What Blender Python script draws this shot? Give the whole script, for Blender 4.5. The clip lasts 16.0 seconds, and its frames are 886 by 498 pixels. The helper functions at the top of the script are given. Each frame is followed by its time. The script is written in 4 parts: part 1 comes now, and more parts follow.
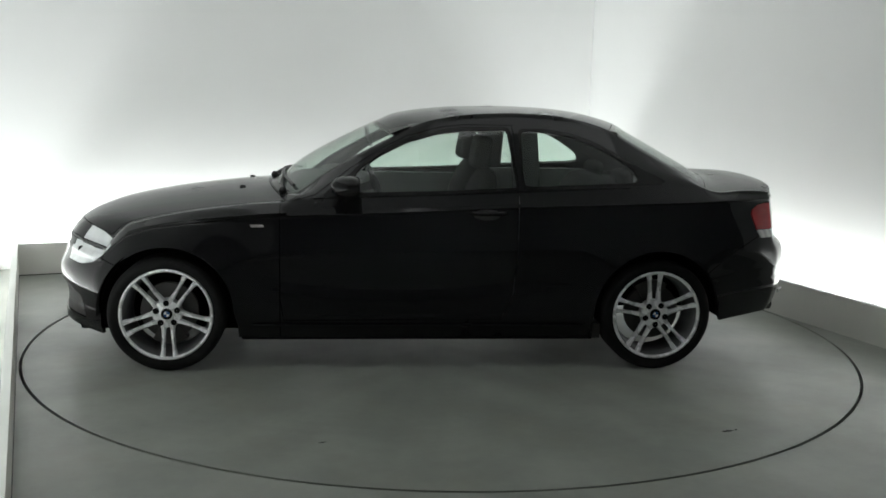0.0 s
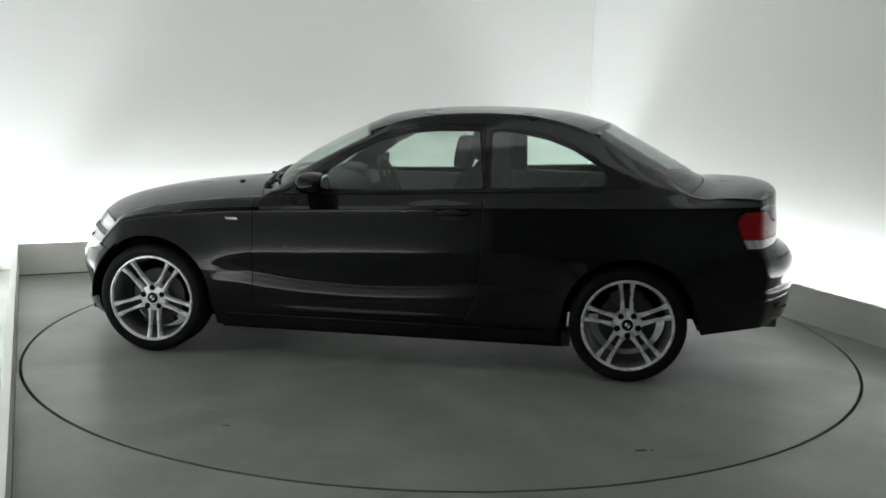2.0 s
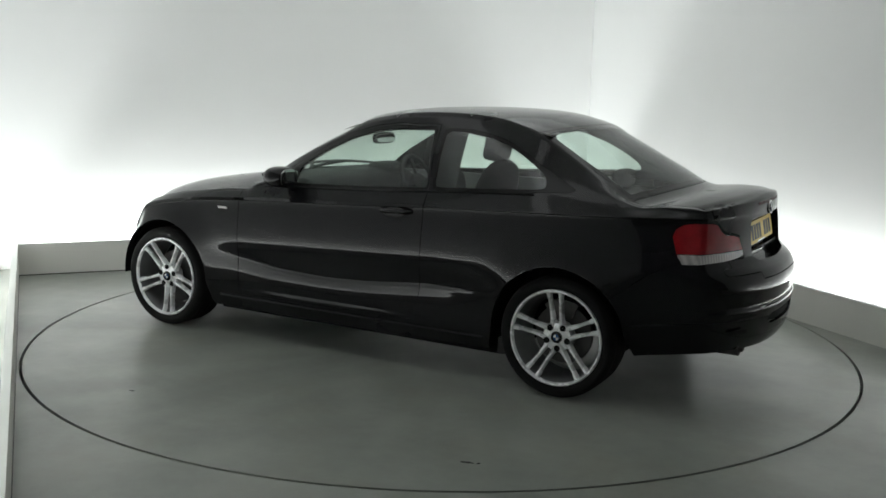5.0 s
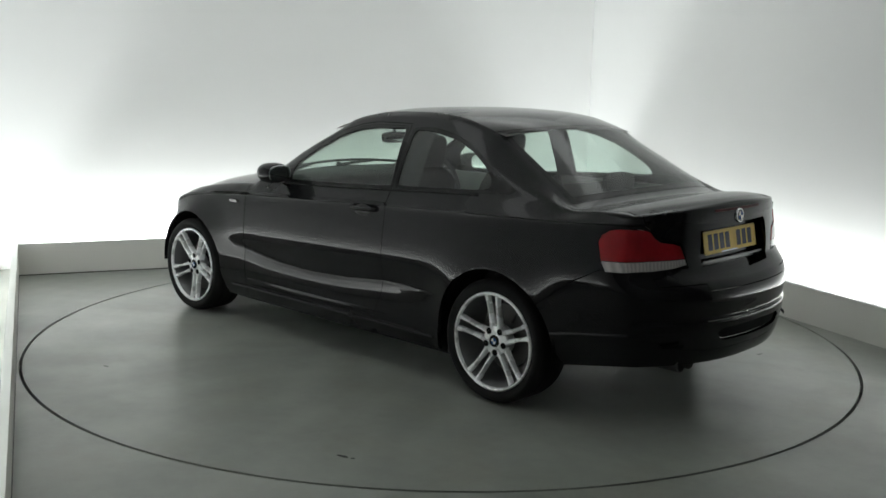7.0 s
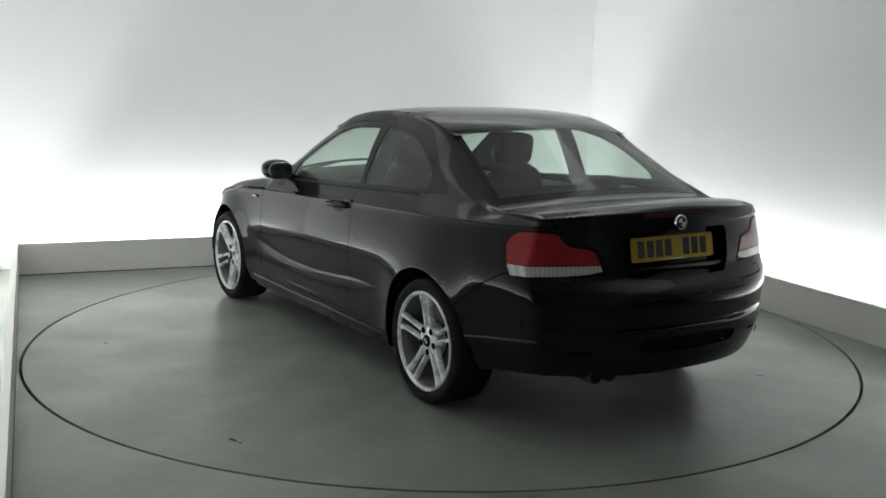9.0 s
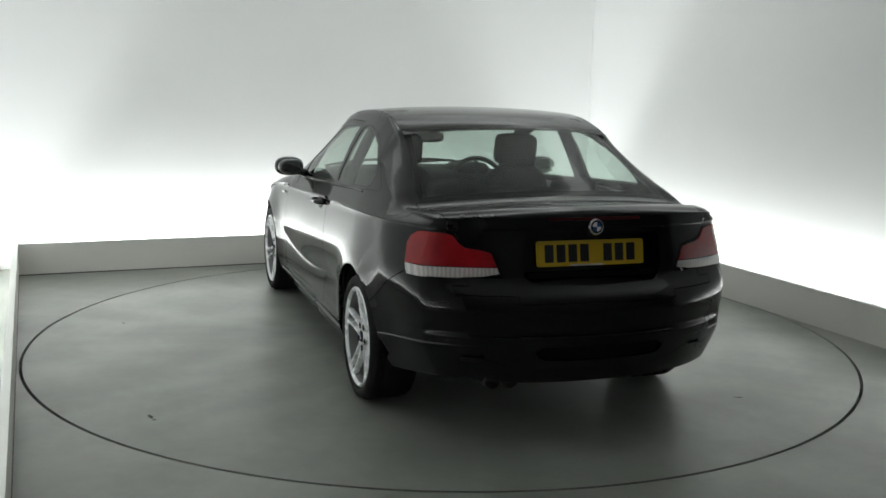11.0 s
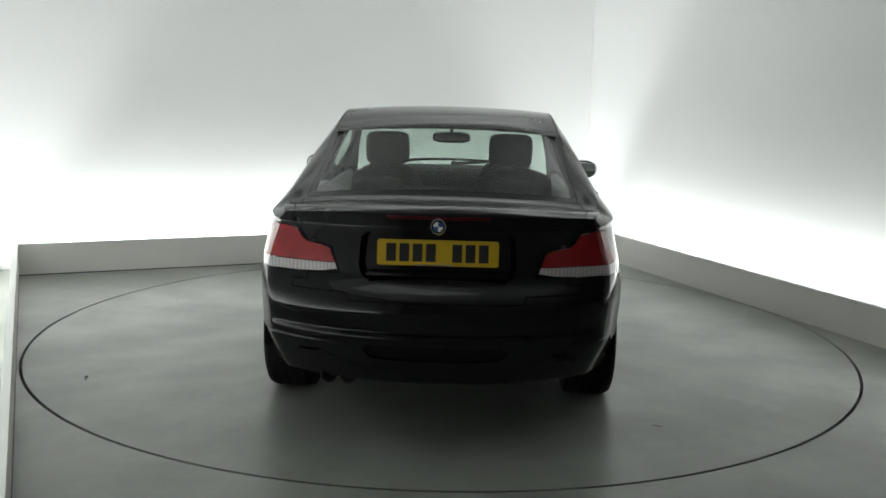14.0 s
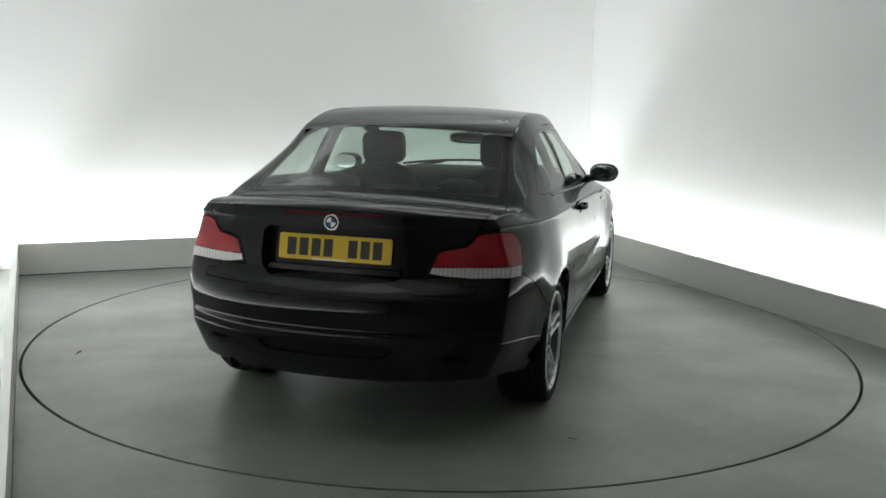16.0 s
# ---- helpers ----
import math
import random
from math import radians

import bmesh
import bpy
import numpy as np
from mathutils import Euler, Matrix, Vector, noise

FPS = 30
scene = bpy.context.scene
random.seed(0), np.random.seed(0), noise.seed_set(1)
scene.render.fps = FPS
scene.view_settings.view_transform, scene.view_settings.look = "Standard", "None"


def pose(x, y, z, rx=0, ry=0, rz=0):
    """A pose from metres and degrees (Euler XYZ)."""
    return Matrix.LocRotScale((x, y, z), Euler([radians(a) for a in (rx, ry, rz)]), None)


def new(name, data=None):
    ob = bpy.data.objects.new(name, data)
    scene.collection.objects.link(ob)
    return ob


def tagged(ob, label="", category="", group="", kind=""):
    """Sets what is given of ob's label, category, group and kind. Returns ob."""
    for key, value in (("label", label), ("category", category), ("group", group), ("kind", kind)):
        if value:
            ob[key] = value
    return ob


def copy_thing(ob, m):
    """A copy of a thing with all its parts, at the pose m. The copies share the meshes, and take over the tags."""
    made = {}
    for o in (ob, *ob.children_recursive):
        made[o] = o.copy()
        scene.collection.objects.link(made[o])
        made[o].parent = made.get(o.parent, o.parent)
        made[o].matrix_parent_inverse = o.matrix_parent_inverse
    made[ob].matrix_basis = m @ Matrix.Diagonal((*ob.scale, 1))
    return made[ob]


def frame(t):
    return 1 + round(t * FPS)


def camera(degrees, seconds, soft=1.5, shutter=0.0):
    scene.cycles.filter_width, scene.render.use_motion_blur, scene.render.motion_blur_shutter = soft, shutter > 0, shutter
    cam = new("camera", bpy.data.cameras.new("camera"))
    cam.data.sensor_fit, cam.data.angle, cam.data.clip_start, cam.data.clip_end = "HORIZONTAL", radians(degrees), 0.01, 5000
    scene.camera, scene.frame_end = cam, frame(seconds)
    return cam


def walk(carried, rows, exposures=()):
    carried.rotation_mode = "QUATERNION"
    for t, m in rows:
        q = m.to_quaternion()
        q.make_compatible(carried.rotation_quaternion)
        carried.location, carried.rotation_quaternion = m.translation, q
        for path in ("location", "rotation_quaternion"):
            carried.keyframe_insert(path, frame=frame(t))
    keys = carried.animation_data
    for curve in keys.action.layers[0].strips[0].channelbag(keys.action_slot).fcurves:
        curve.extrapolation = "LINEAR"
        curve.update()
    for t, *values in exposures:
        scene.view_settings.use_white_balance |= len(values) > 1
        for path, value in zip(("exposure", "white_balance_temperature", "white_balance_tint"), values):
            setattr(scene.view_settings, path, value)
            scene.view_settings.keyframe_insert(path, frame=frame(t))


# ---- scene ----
from mathutils.bvhtree import BVHTree

# ---- the camera stands still ----
cam = camera(48.67, 16.0, soft=1.6)
EYE = Vector((0.0, -6.012, 1.552))
STAND = Matrix.Translation(EYE) @ pose(0, 0, 0, 80.38, 0, 0.05) @ pose(0, 0, 0, 0, 0, 1.35)
walk(cam, [(0.0, STAND), (16.0, STAND)], exposures=[(0.0, 0.0, 6500, 10), (16.0, 0.0, 6500, 10)])

# ---- room plan: the booth is turned against the camera ----
TURN = 23.0
BOOTH = pose(0, 0, 0, 0, 0, TURN)
BACK, RIGHT, LEFT, FRONT, FRONT_LEFT = 2.61, 2.46, -2.47, -3.6, -4.3
KERB_H, KERB_T, COVE = 0.24, 0.035, 0.30
WALL_H = 3.3
RADIUS = 2.447
TUBE_POWER = 13.8

# ---- world and light ----
world = bpy.data.worlds.new("world")
world.use_nodes = True
world.node_tree.nodes["Background"].inputs[0].default_value = (0.02, 0.022, 0.024, 1)
world.node_tree.nodes["Background"].inputs[1].default_value = 0.3
scene.world = world


def cove_lamp(length, m, share=1.0):
    """The light of one row of tubes in the cove, aimed up behind the kerb."""
    data = bpy.data.lights.new("cove_light", "AREA")
    data.shape, data.size, data.size_y = "RECTANGLE", length, 0.10
    data.energy = TUBE_POWER * share * length
    data.color = (0.955, 1.0, 0.985)
    ob = new("cove_light", data)
    ob.matrix_world = m
    return ob


# ---- materials ----
def material(name):
    m = bpy.data.materials.new(name)
    m.use_nodes = True
    return m, m.node_tree.nodes, m.node_tree.links, m.node_tree.nodes["Principled BSDF"]


def surface(name, color, rough, metal=0.0, vary=0.12, scale=8.0, fine=120.0, bump=0.02, coat=0.0, rough_vary=0.08, spec=0.5):
    """Colour and gloss that vary at two scales, with a fine relief."""
    m, n, l, b = material(name)
    co = n.new("ShaderNodeTexCoord")
    big, small = n.new("ShaderNodeTexNoise"), n.new("ShaderNodeTexNoise")
    big.inputs["Scale"].default_value, big.inputs["Detail"].default_value = scale, 6
    small.inputs["Scale"].default_value, small.inputs["Detail"].default_value = fine, 3
    for t in (big, small):
        l.new(co.outputs["Object"], t.inputs["Vector"])
    mix = n.new("ShaderNodeMix")
    mix.data_type = "RGBA"
    lo, hi = [c * (1 - vary) for c in color], [min(1, c * (1 + vary)) for c in color]
    mix.inputs[6].default_value, mix.inputs[7].default_value = (*lo, 1), (*hi, 1)
    add = n.new("ShaderNodeMath")
    add.operation = "MULTIPLY_ADD"
    add.inputs[1].default_value, add.inputs[2].default_value = 0.3, 0.0
    l.new(small.outputs[0], add.inputs[0])
    add2 = n.new("ShaderNodeMath")
    add2.operation = "MULTIPLY_ADD"
    add2.inputs[1].default_value = 0.7
    l.new(big.outputs[0], add2.inputs[0])
    l.new(add.outputs[0], add2.inputs[2])
    l.new(add2.outputs[0], mix.inputs[0])
    l.new(mix.outputs[2], b.inputs["Base Color"])
    r = n.new("ShaderNodeMapRange")
    r.inputs[1].default_value, r.inputs[2].default_value = 0.3, 0.7
    r.inputs[3].default_value, r.inputs[4].default_value = max(0.02, rough - rough_vary), min(1, rough + rough_vary)
    l.new(big.outputs[0], r.inputs[0])
    l.new(r.outputs[0], b.inputs["Roughness"])
    b.inputs["Metallic"].default_value = metal
    b.inputs["Specular IOR Level"].default_value = spec
    b.inputs["Coat Weight"].default_value = coat
    b.inputs["Coat Roughness"].default_value = 0.05
    if bump:
        bp = n.new("ShaderNodeBump")
        bp.inputs["Strength"].default_value, bp.inputs["Distance"].default_value = bump, 0.01
        l.new(small.outputs[0], bp.inputs["Height"])
        l.new(bp.outputs[0], b.inputs["Normal"])
    return m


def glass(name, tint, through_light=0.8, rough=0.0):
    """Thin tinted glass: it lets light straight through and mirrors by Fresnel."""
    m, n, l, b = material(name)
    n.remove(b)
    out = n["Material Output"]
    tr, gl, mx, lw = n.new("ShaderNodeBsdfTransparent"), n.new("ShaderNodeBsdfGlossy"), n.new("ShaderNodeMixShader"), n.new("ShaderNodeLayerWeight")
    tr.inputs[0].default_value = (*[c * through_light for c in tint], 1)
    gl.inputs["Roughness"].default_value = rough
    lw.inputs["Blend"].default_value = 0.5
    up, sc = n.new("ShaderNodeMath"), n.new("ShaderNodeMath")
    up.operation, sc.operation = "POWER", "MULTIPLY_ADD"
    up.inputs[1].default_value, sc.inputs[1].default_value, sc.inputs[2].default_value = 5.0, 0.88, 0.075
    l.new(lw.outputs["Facing"], up.inputs[0])
    l.new(up.outputs[0], sc.inputs[0])
    l.new(sc.outputs[0], mx.inputs[0])
    l.new(tr.outputs[0], mx.inputs[1])
    l.new(gl.outputs[0], mx.inputs[2])
    l.new(mx.outputs[0], out.inputs[0])
    return m


def floor_paint(name, base):
    """Grey floor paint with broad worn patches, scuffs and faint tyre marks."""
    m, n, l, b = material(name)
    co = n.new("ShaderNodeTexCoord")

    def tex(scale, detail, rough=0.6):
        t = n.new("ShaderNodeTexNoise")
        t.inputs["Scale"].default_value, t.inputs["Detail"].default_value, t.inputs["Roughness"].default_value = scale, detail, rough
        l.new(co.outputs["Object"], t.inputs["Vector"])
        return t
    broad, cloud, grain = tex(0.9, 5), tex(3.2, 8, 0.68), tex(160, 3)
    ramp = n.new("ShaderNodeValToRGB")
    ramp.color_ramp.elements[0].position, ramp.color_ramp.elements[1].position = 0.38, 0.64
    ramp.color_ramp.elements[0].color = (*[c * 0.87 for c in base], 1)
    ramp.color_ramp.elements[1].color = (*[c * 1.15 for c in base], 1)
    s = n.new("ShaderNodeMath")
    s.operation = "MULTIPLY_ADD"
    s.inputs[1].default_value, s.inputs[2].default_value = 0.5, 0.0
    l.new(cloud.outputs[0], s.inputs[0])
    s2 = n.new("ShaderNodeMath")
    s2.operation = "MULTIPLY_ADD"
    s2.inputs[1].default_value = 0.5
    l.new(broad.outputs[0], s2.inputs[0])
    l.new(s.outputs[0], s2.inputs[2])
    l.new(s2.outputs[0], ramp.inputs[0])
    # ragged worn patches: paler, a little brown, and glossier than the sound paint
    worn, rust = tex(1.7, 7, 0.58), tex(2.3, 7, 0.6)

    def mask(t, lo, hi, top):
        r = n.new("ShaderNodeMapRange")
        r.inputs[1].default_value, r.inputs[2].default_value, r.inputs[3].default_value, r.inputs[4].default_value = lo, hi, 0.0, top
        l.new(t.outputs[0], r.inputs[0])
        return r

    def over(first, r, color):
        x = n.new("ShaderNodeMix")
        x.data_type = "RGBA"
        x.inputs[7].default_value = (*color, 1)
        l.new(r.outputs[0], x.inputs[0])
        l.new(first, x.inputs[6])
        return x.outputs[2]
    pale, brown = mask(worn, 0.46, 0.72, 0.38), mask(rust, 0.48, 0.80, 0.4)
    col = over(ramp.outputs[0], pale, (base[0] * 1.5, base[1] * 1.45, base[2] * 1.42))
    col = over(col, brown, (base[0] * 0.92, base[1] * 0.80, base[2] * 0.66))
    l.new(col, b.inputs["Base Color"])
    r = n.new("ShaderNodeMapRange")
    r.inputs[1].default_value, r.inputs[2].default_value, r.inputs[3].default_value, r.inputs[4].default_value = 0.34, 0.68, 0.43, 0.31
    l.new(worn.outputs[0], r.inputs[0])
    l.new(r.outputs[0], b.inputs["Roughness"])
    bp = n.new("ShaderNodeBump")
    bp.inputs["Strength"].default_value, bp.inputs["Distance"].default_value = 0.06, 0.004
    l.new(grain.outputs[0], bp.inputs["Height"])
    l.new(bp.outputs[0], b.inputs["Normal"])
    return m



def glowing(name, color, strength):
    """A light-giving surface."""
    m, n, l, b = material(name)
    b.inputs["Base Color"].default_value = (0.8, 0.8, 0.8, 1)
    b.inputs["Emission Color"].default_value = (*color, 1)
    b.inputs["Emission Strength"].default_value = strength
    return m


# glow of the added overhead fill
FILL_GLOW = glowing("added_fill_glow", (0.955, 1.0, 0.985), 0.8)
WALL = surface("white_wall_paint", (0.8, 0.805, 0.8), 0.75, vary=0.035, scale=1.4, bump=0.03)
KERB = surface("grey_white_kerb_paint", (0.73, 0.72, 0.68), 0.55, vary=0.05, scale=2.0)
EDGE = surface("white_kerb_capping", (0.8, 0.82, 0.78), 0.4, vary=0.04)
HALL_GREY = surface("grey_hall_wall", (0.7, 0.7, 0.69), 0.8, vary=0.2, scale=1.0)
FLOOR = floor_paint("grey_floor_paint", (0.242, 0.256, 0.232))
TABLE = floor_paint("turntable_floor_paint", (0.232, 0.248, 0.224))
SEAM = surface("dark_seam_rubber", (0.02, 0.02, 0.02), 0.7)
PAINT = surface("black_car_paint", (0.007, 0.007, 0.008), 0.25, vary=0.1, scale=3, bump=0.0, coat=0.55, rough_vary=0.03, spec=0.02)
TRIM = surface("black_plastic_trim", (0.012, 0.012, 0.012), 0.45, vary=0.15, bump=0.05)
GLOSS_TRIM = surface("gloss_black_trim", (0.008, 0.008, 0.008), 0.16, bump=0.0, spec=0.22)
RUBBER = surface("tyre_rubber", (0.008, 0.008, 0.008), 0.75, vary=0.2, scale=12, bump=0.1, spec=0.2)
ALLOY = surface("silver_alloy", (0.80, 0.81, 0.82), 0.28, metal=0.3, vary=0.06, scale=14, bump=0.01)
STEEL = surface("brake_steel", (0.07, 0.068, 0.066), 0.5, metal=0.5, vary=0.2, scale=20)
CHROME = surface("chrome", (0.75, 0.76, 0.77), 0.12, metal=1.0, vary=0.03, bump=0.0)
CLOTH = surface("dark_seat_cloth", (0.016, 0.016, 0.017), 0.85, vary=0.2, scale=14, fine=300, bump=0.03)
INNER = surface("dark_cabin_plastic", (0.022, 0.023, 0.024), 0.7, vary=0.2, scale=15)
UNDER = surface("underbody_coating", (0.008, 0.008, 0.008), 0.95, vary=0.3, scale=10, spec=0.1)
RED_LENS = surface("red_lamp_lens", (0.30, 0.008, 0.013), 0.16, vary=0.6, scale=13, bump=0.03, coat=0.3)


def ribbed_lens():
    """Clear lens over upright reflector ribs."""
    m = surface("clear_ribbed_lens", (0.62, 0.58, 0.57), 0.15, vary=0.2, scale=18, bump=0.0, coat=1.0)
    n, l = m.node_tree.nodes, m.node_tree.links
    b = n["Principled BSDF"]
    co, wave, mix = n.new("ShaderNodeTexCoord"), n.new("ShaderNodeTexWave"), n.new("ShaderNodeMix")
    wave.bands_direction = "Y"
    wave.inputs["Scale"].default_value, wave.inputs["Distortion"].default_value = 18.0, 2.5
    l.new(co.outputs["Object"], wave.inputs["Vector"])
    mix.data_type, mix.blend_type = "RGBA", "MULTIPLY"
    mix.inputs[0].default_value = 0.3
    old = b.inputs["Base Color"].links[0].from_socket
    l.new(old, mix.inputs[6])
    l.new(wave.outputs["Color"], mix.inputs[7])
    l.new(mix.outputs[2], b.inputs["Base Color"])
    return m


CLEAR_LENS = ribbed_lens()
DARK_LENS = surface("dark_red_strip_lens", (0.06, 0.004, 0.005), 0.35, vary=0.2, scale=30, spec=0.15)
DOOR_TRIM = surface("grey_door_trim", (0.26, 0.265, 0.265), 0.8, vary=0.15, scale=12)
# silver of the barrel, darkened in its colour for the shade inside the wheel
BARREL = surface("shaded_wheel_barrel", (0.16, 0.16, 0.165), 0.5, metal=0.5, vary=0.2, scale=20)
HEAD_LENS = surface("headlamp_lens", (0.72, 0.75, 0.76), 0.1, vary=0.3, scale=14, bump=0.02, coat=1.0)
PLATE = surface("yellow_plate", (0.66, 0.43, 0.02), 0.35, vary=0.05, scale=20)
INK = surface("black_plate_ink", (0.015, 0.015, 0.012), 0.5)
BADGE_BLUE = surface("badge_blue", (0.03, 0.09, 0.24), 0.25)
BADGE_WHITE = surface("badge_white", (0.8, 0.8, 0.8), 0.2)
SIDE_GLASS = glass("green_tinted_glass", (0.80, 0.90, 0.84), 0.92)
SCREEN_GLASS = glass("windscreen_glass", (0.82, 0.92, 0.86), 0.92)
REAR_GLASS = glass("rear_glass", (0.72, 0.80, 0.76), 0.86)
MIRROR = surface("mirror_glass", (0.8, 0.82, 0.82), 0.04, metal=1.0, vary=0.01, bump=0.0, rough_vary=0.01)


# ---- mesh helpers ----
def part(name, bm, mat, parent=None, label="", smooth=True, bevel=0.0):
    """Links a bmesh as one mesh object under a thing or a part."""
    if bevel:
        bmesh.ops.bevel(bm, geom=bm.edges[:], offset=bevel, segments=2, affect="EDGES", profile=0.6, clamp_overlap=True)
    bmesh.ops.recalc_face_normals(bm, faces=bm.faces[:])
    me = bpy.data.meshes.new(name)
    bm.to_mesh(me)
    bm.free()
    me.materials.append(mat)
    if smooth:
        for f in me.polygons:
            f.use_smooth = True
        me.set_sharp_from_angle(angle=radians(38))
    ob = new(name, me)
    ob.parent = parent
    if label:
        ob["label"] = label
    return ob


def box(x0, x1, y0, y1, z0, z1, bm=None, m=Matrix.Identity(4)):
    bm = bm or bmesh.new()
    v = [bm.verts.new(m @ Vector((x, y, z))) for x in (x0, x1) for y in (y0, y1) for z in (z0, z1)]
    for q in ((0, 1, 3, 2), (4, 6, 7, 5), (0, 4, 5, 1), (2, 3, 7, 6), (0, 2, 6, 4), (1, 5, 7, 3)):
        bm.faces.new([v[i] for i in q])
    return bm


def lathe(profile, segs=48, bm=None, m=Matrix.Identity(4), closed=False):
    """Turns a profile of (radius, height) round the Z axis."""
    bm = bm or bmesh.new()
    rings = [[bm.verts.new(m @ Vector((r * math.cos(2 * math.pi * k / segs), r * math.sin(2 * math.pi * k / segs), h))) for k in range(segs)] for r, h in profile]
    pairs = list(zip(rings, rings[1:])) + ([(rings[-1], rings[0])] if closed else [])
    for a, b in pairs:
        for k in range(segs):
            bm.faces.new((a[k], a[(k + 1) % segs], b[(k + 1) % segs], b[k]))
    return bm


def blob(size, m=Matrix.Identity(4), power=3.0, bm=None, nu=20, nv=12):
    """A rounded block: a superellipsoid of the half sizes given."""
    bm = bm or bmesh.new()

    def sg(a):
        return math.copysign(abs(a) ** (2 / power), a)
    rows = []
    for j in range(nv + 1):
        la = -math.pi / 2 + math.pi * j / nv
        rows.append([bm.verts.new(m @ Vector((size[0] * sg(math.cos(la)) * sg(math.cos(2 * math.pi * i / nu)), size[1] * sg(math.cos(la)) * sg(math.sin(2 * math.pi * i / nu)), size[2] * sg(math.sin(la))))) for i in range(nu)])
    for a, b in zip(rows, rows[1:]):
        for i in range(nu):
            bm.faces.new((a[i], a[(i + 1) % nu], b[(i + 1) % nu], b[i]))
    bmesh.ops.remove_doubles(bm, verts=bm.verts[:], dist=1e-5)
    return bm


def tube(points, radius, segs=10, bm=None, taper=1.0):
    bm = bm or bmesh.new()
    pts = [Vector(p) for p in points]
    rings = []
    for i, p in enumerate(pts):
        d = (pts[min(i + 1, len(pts) - 1)] - pts[max(i - 1, 0)]).normalized()
        a = d.orthogonal().normalized() if i == 0 else (a - d * a.dot(d)).normalized()
        b = d.cross(a)
        r = radius * (1 + (taper - 1) * i / (len(pts) - 1))
        rings.append([bm.verts.new(p + r * (math.cos(2 * math.pi * k / segs) * a + math.sin(2 * math.pi * k / segs) * b)) for k in range(segs)])
    for a_, b_ in zip(rings, rings[1:]):
        for k in range(segs):
            bm.faces.new((a_[k], a_[(k + 1) % segs], b_[(k + 1) % segs], b_[k]))
    bm.faces.new(rings[0][::-1])
    bm.faces.new(rings[-1])
    return bm


def prism(outline, depth, m=Matrix.Identity(4), bm=None):
    """A flat outline of (x, y), given depth along Z, in the space m."""
    bm = bm or bmesh.new()
    a = [bm.verts.new(m @ Vector((x, y, 0))) for x, y in outline]
    b = [bm.verts.new(m @ Vector((x, y, depth))) for x, y in outline]
    bm.faces.new(a[::-1])
    bm.faces.new(b)
    for i in range(len(a)):
        j = (i + 1) % len(a)
        bm.faces.new((a[i], a[j], b[j], b[i]))
    return bm


def setting(name, bm, mat, m, label, category, smooth=False):
    ob = part(name, bm, mat, None, "", smooth)
    ob.matrix_world = m
    return tagged(ob, label, category, kind="structure")


# ---- the booth ----
def disc_hole_floor(half, r, segs=160):
    """The floor sheet with the round hole of the turntable."""
    bm = bmesh.new()
    a, b, c = [], [], []
    for k in range(segs):
        w = 2 * math.pi * k / segs
        d = Vector((math.cos(w), math.sin(w)))
        s = half / max(abs(d.x), abs(d.y))
        a.append(bm.verts.new((d.x * r, d.y * r, 0)))
        b.append(bm.verts.new((d.x * s, d.y * s, 0)))
        c.append(bm.verts.new((d.x * r, d.y * r, -0.05)))
    for k in range(segs):
        j = (k + 1) % segs
        bm.faces.new((a[k], b[k], b[j], a[j]))
        bm.faces.new((c[k], a[k], a[j], c[j]))
    return bm


HALL = 9.0
setting("floor", disc_hole_floor(HALL, RADIUS + 0.009), FLOOR, BOOTH, "grey painted studio floor with worn pale patches", "floor")
setting("floor_pit", lathe([(0.02, -0.05), (RADIUS + 0.05, -0.05)], 64), SEAM, pose(0, 0, 0), "dark bottom of the narrow gap round the turntable", "floor")
wl, wr, wb = LEFT - COVE, RIGHT + COVE, BACK + COVE
setting("wall_back", box(wl - 0.1, wr + 0.1, wb, wb + 0.1, 0, WALL_H), WALL, BOOTH, "smooth white studio wall lit from below", "wall")
setting("wall_right", box(wr, wr + 0.1, FRONT, wb - 0.002, 0, WALL_H), WALL, BOOTH, "smooth white studio wall lit from below", "wall")
setting("wall_left", box(wl - 0.1, wl, FRONT_LEFT, wb - 0.002, 0, WALL_H), WALL, BOOTH, "smooth white studio wall lit from below", "wall")
setting("ceiling", box(wl - 0.1, wr + 0.1, FRONT, wb + 0.1, WALL_H + 0.002, WALL_H + 0.1), WALL, BOOTH, "plain white ceiling over the booth", "ceiling")
for nm, b in (("hall_wall_front", (-HALL, HALL, -HALL, -HALL + 0.1)), ("hall_wall_rear", (-HALL, HALL, HALL - 0.1, HALL)), ("hall_wall_left", (-HALL, -HALL + 0.1, -HALL + 0.1, HALL - 0.1)), ("hall_wall_right", (HALL - 0.1, HALL, -HALL + 0.1, HALL - 0.1))):
    setting(nm, box(*b, 0, 4.5), HALL_GREY, BOOTH, "plain pale wall of the hall", "wall")
setting("hall_ceiling", box(-HALL, HALL, -HALL, HALL, 4.5, 4.6), HALL_GREY, BOOTH, "plain pale ceiling of the hall", "ceiling")


def kerb(name, x0, x1, y0, y1):
    ob = setting(name, box(x0, x1, y0, y1, 0, KERB_H), KERB, BOOTH, "low grey-white board that hides the cove lights", "kerb")
    part("capping", box(x0 - 0.002, x1 + 0.002, y0 - 0.002, y1 + 0.002, KERB_H, KERB_H + 0.008), EDGE, ob, "pale capping strip")
    # a thin dark strip stands in for the contact shade at the floor
    if name != "kerb_right":
        part("contact_shade", box(x0 - 0.004, x1 + 0.004, y0 - 0.004, y1 + 0.004, 0.0, 0.006), TRIM, ob, "dark strip for the shade along the floor")
    return ob


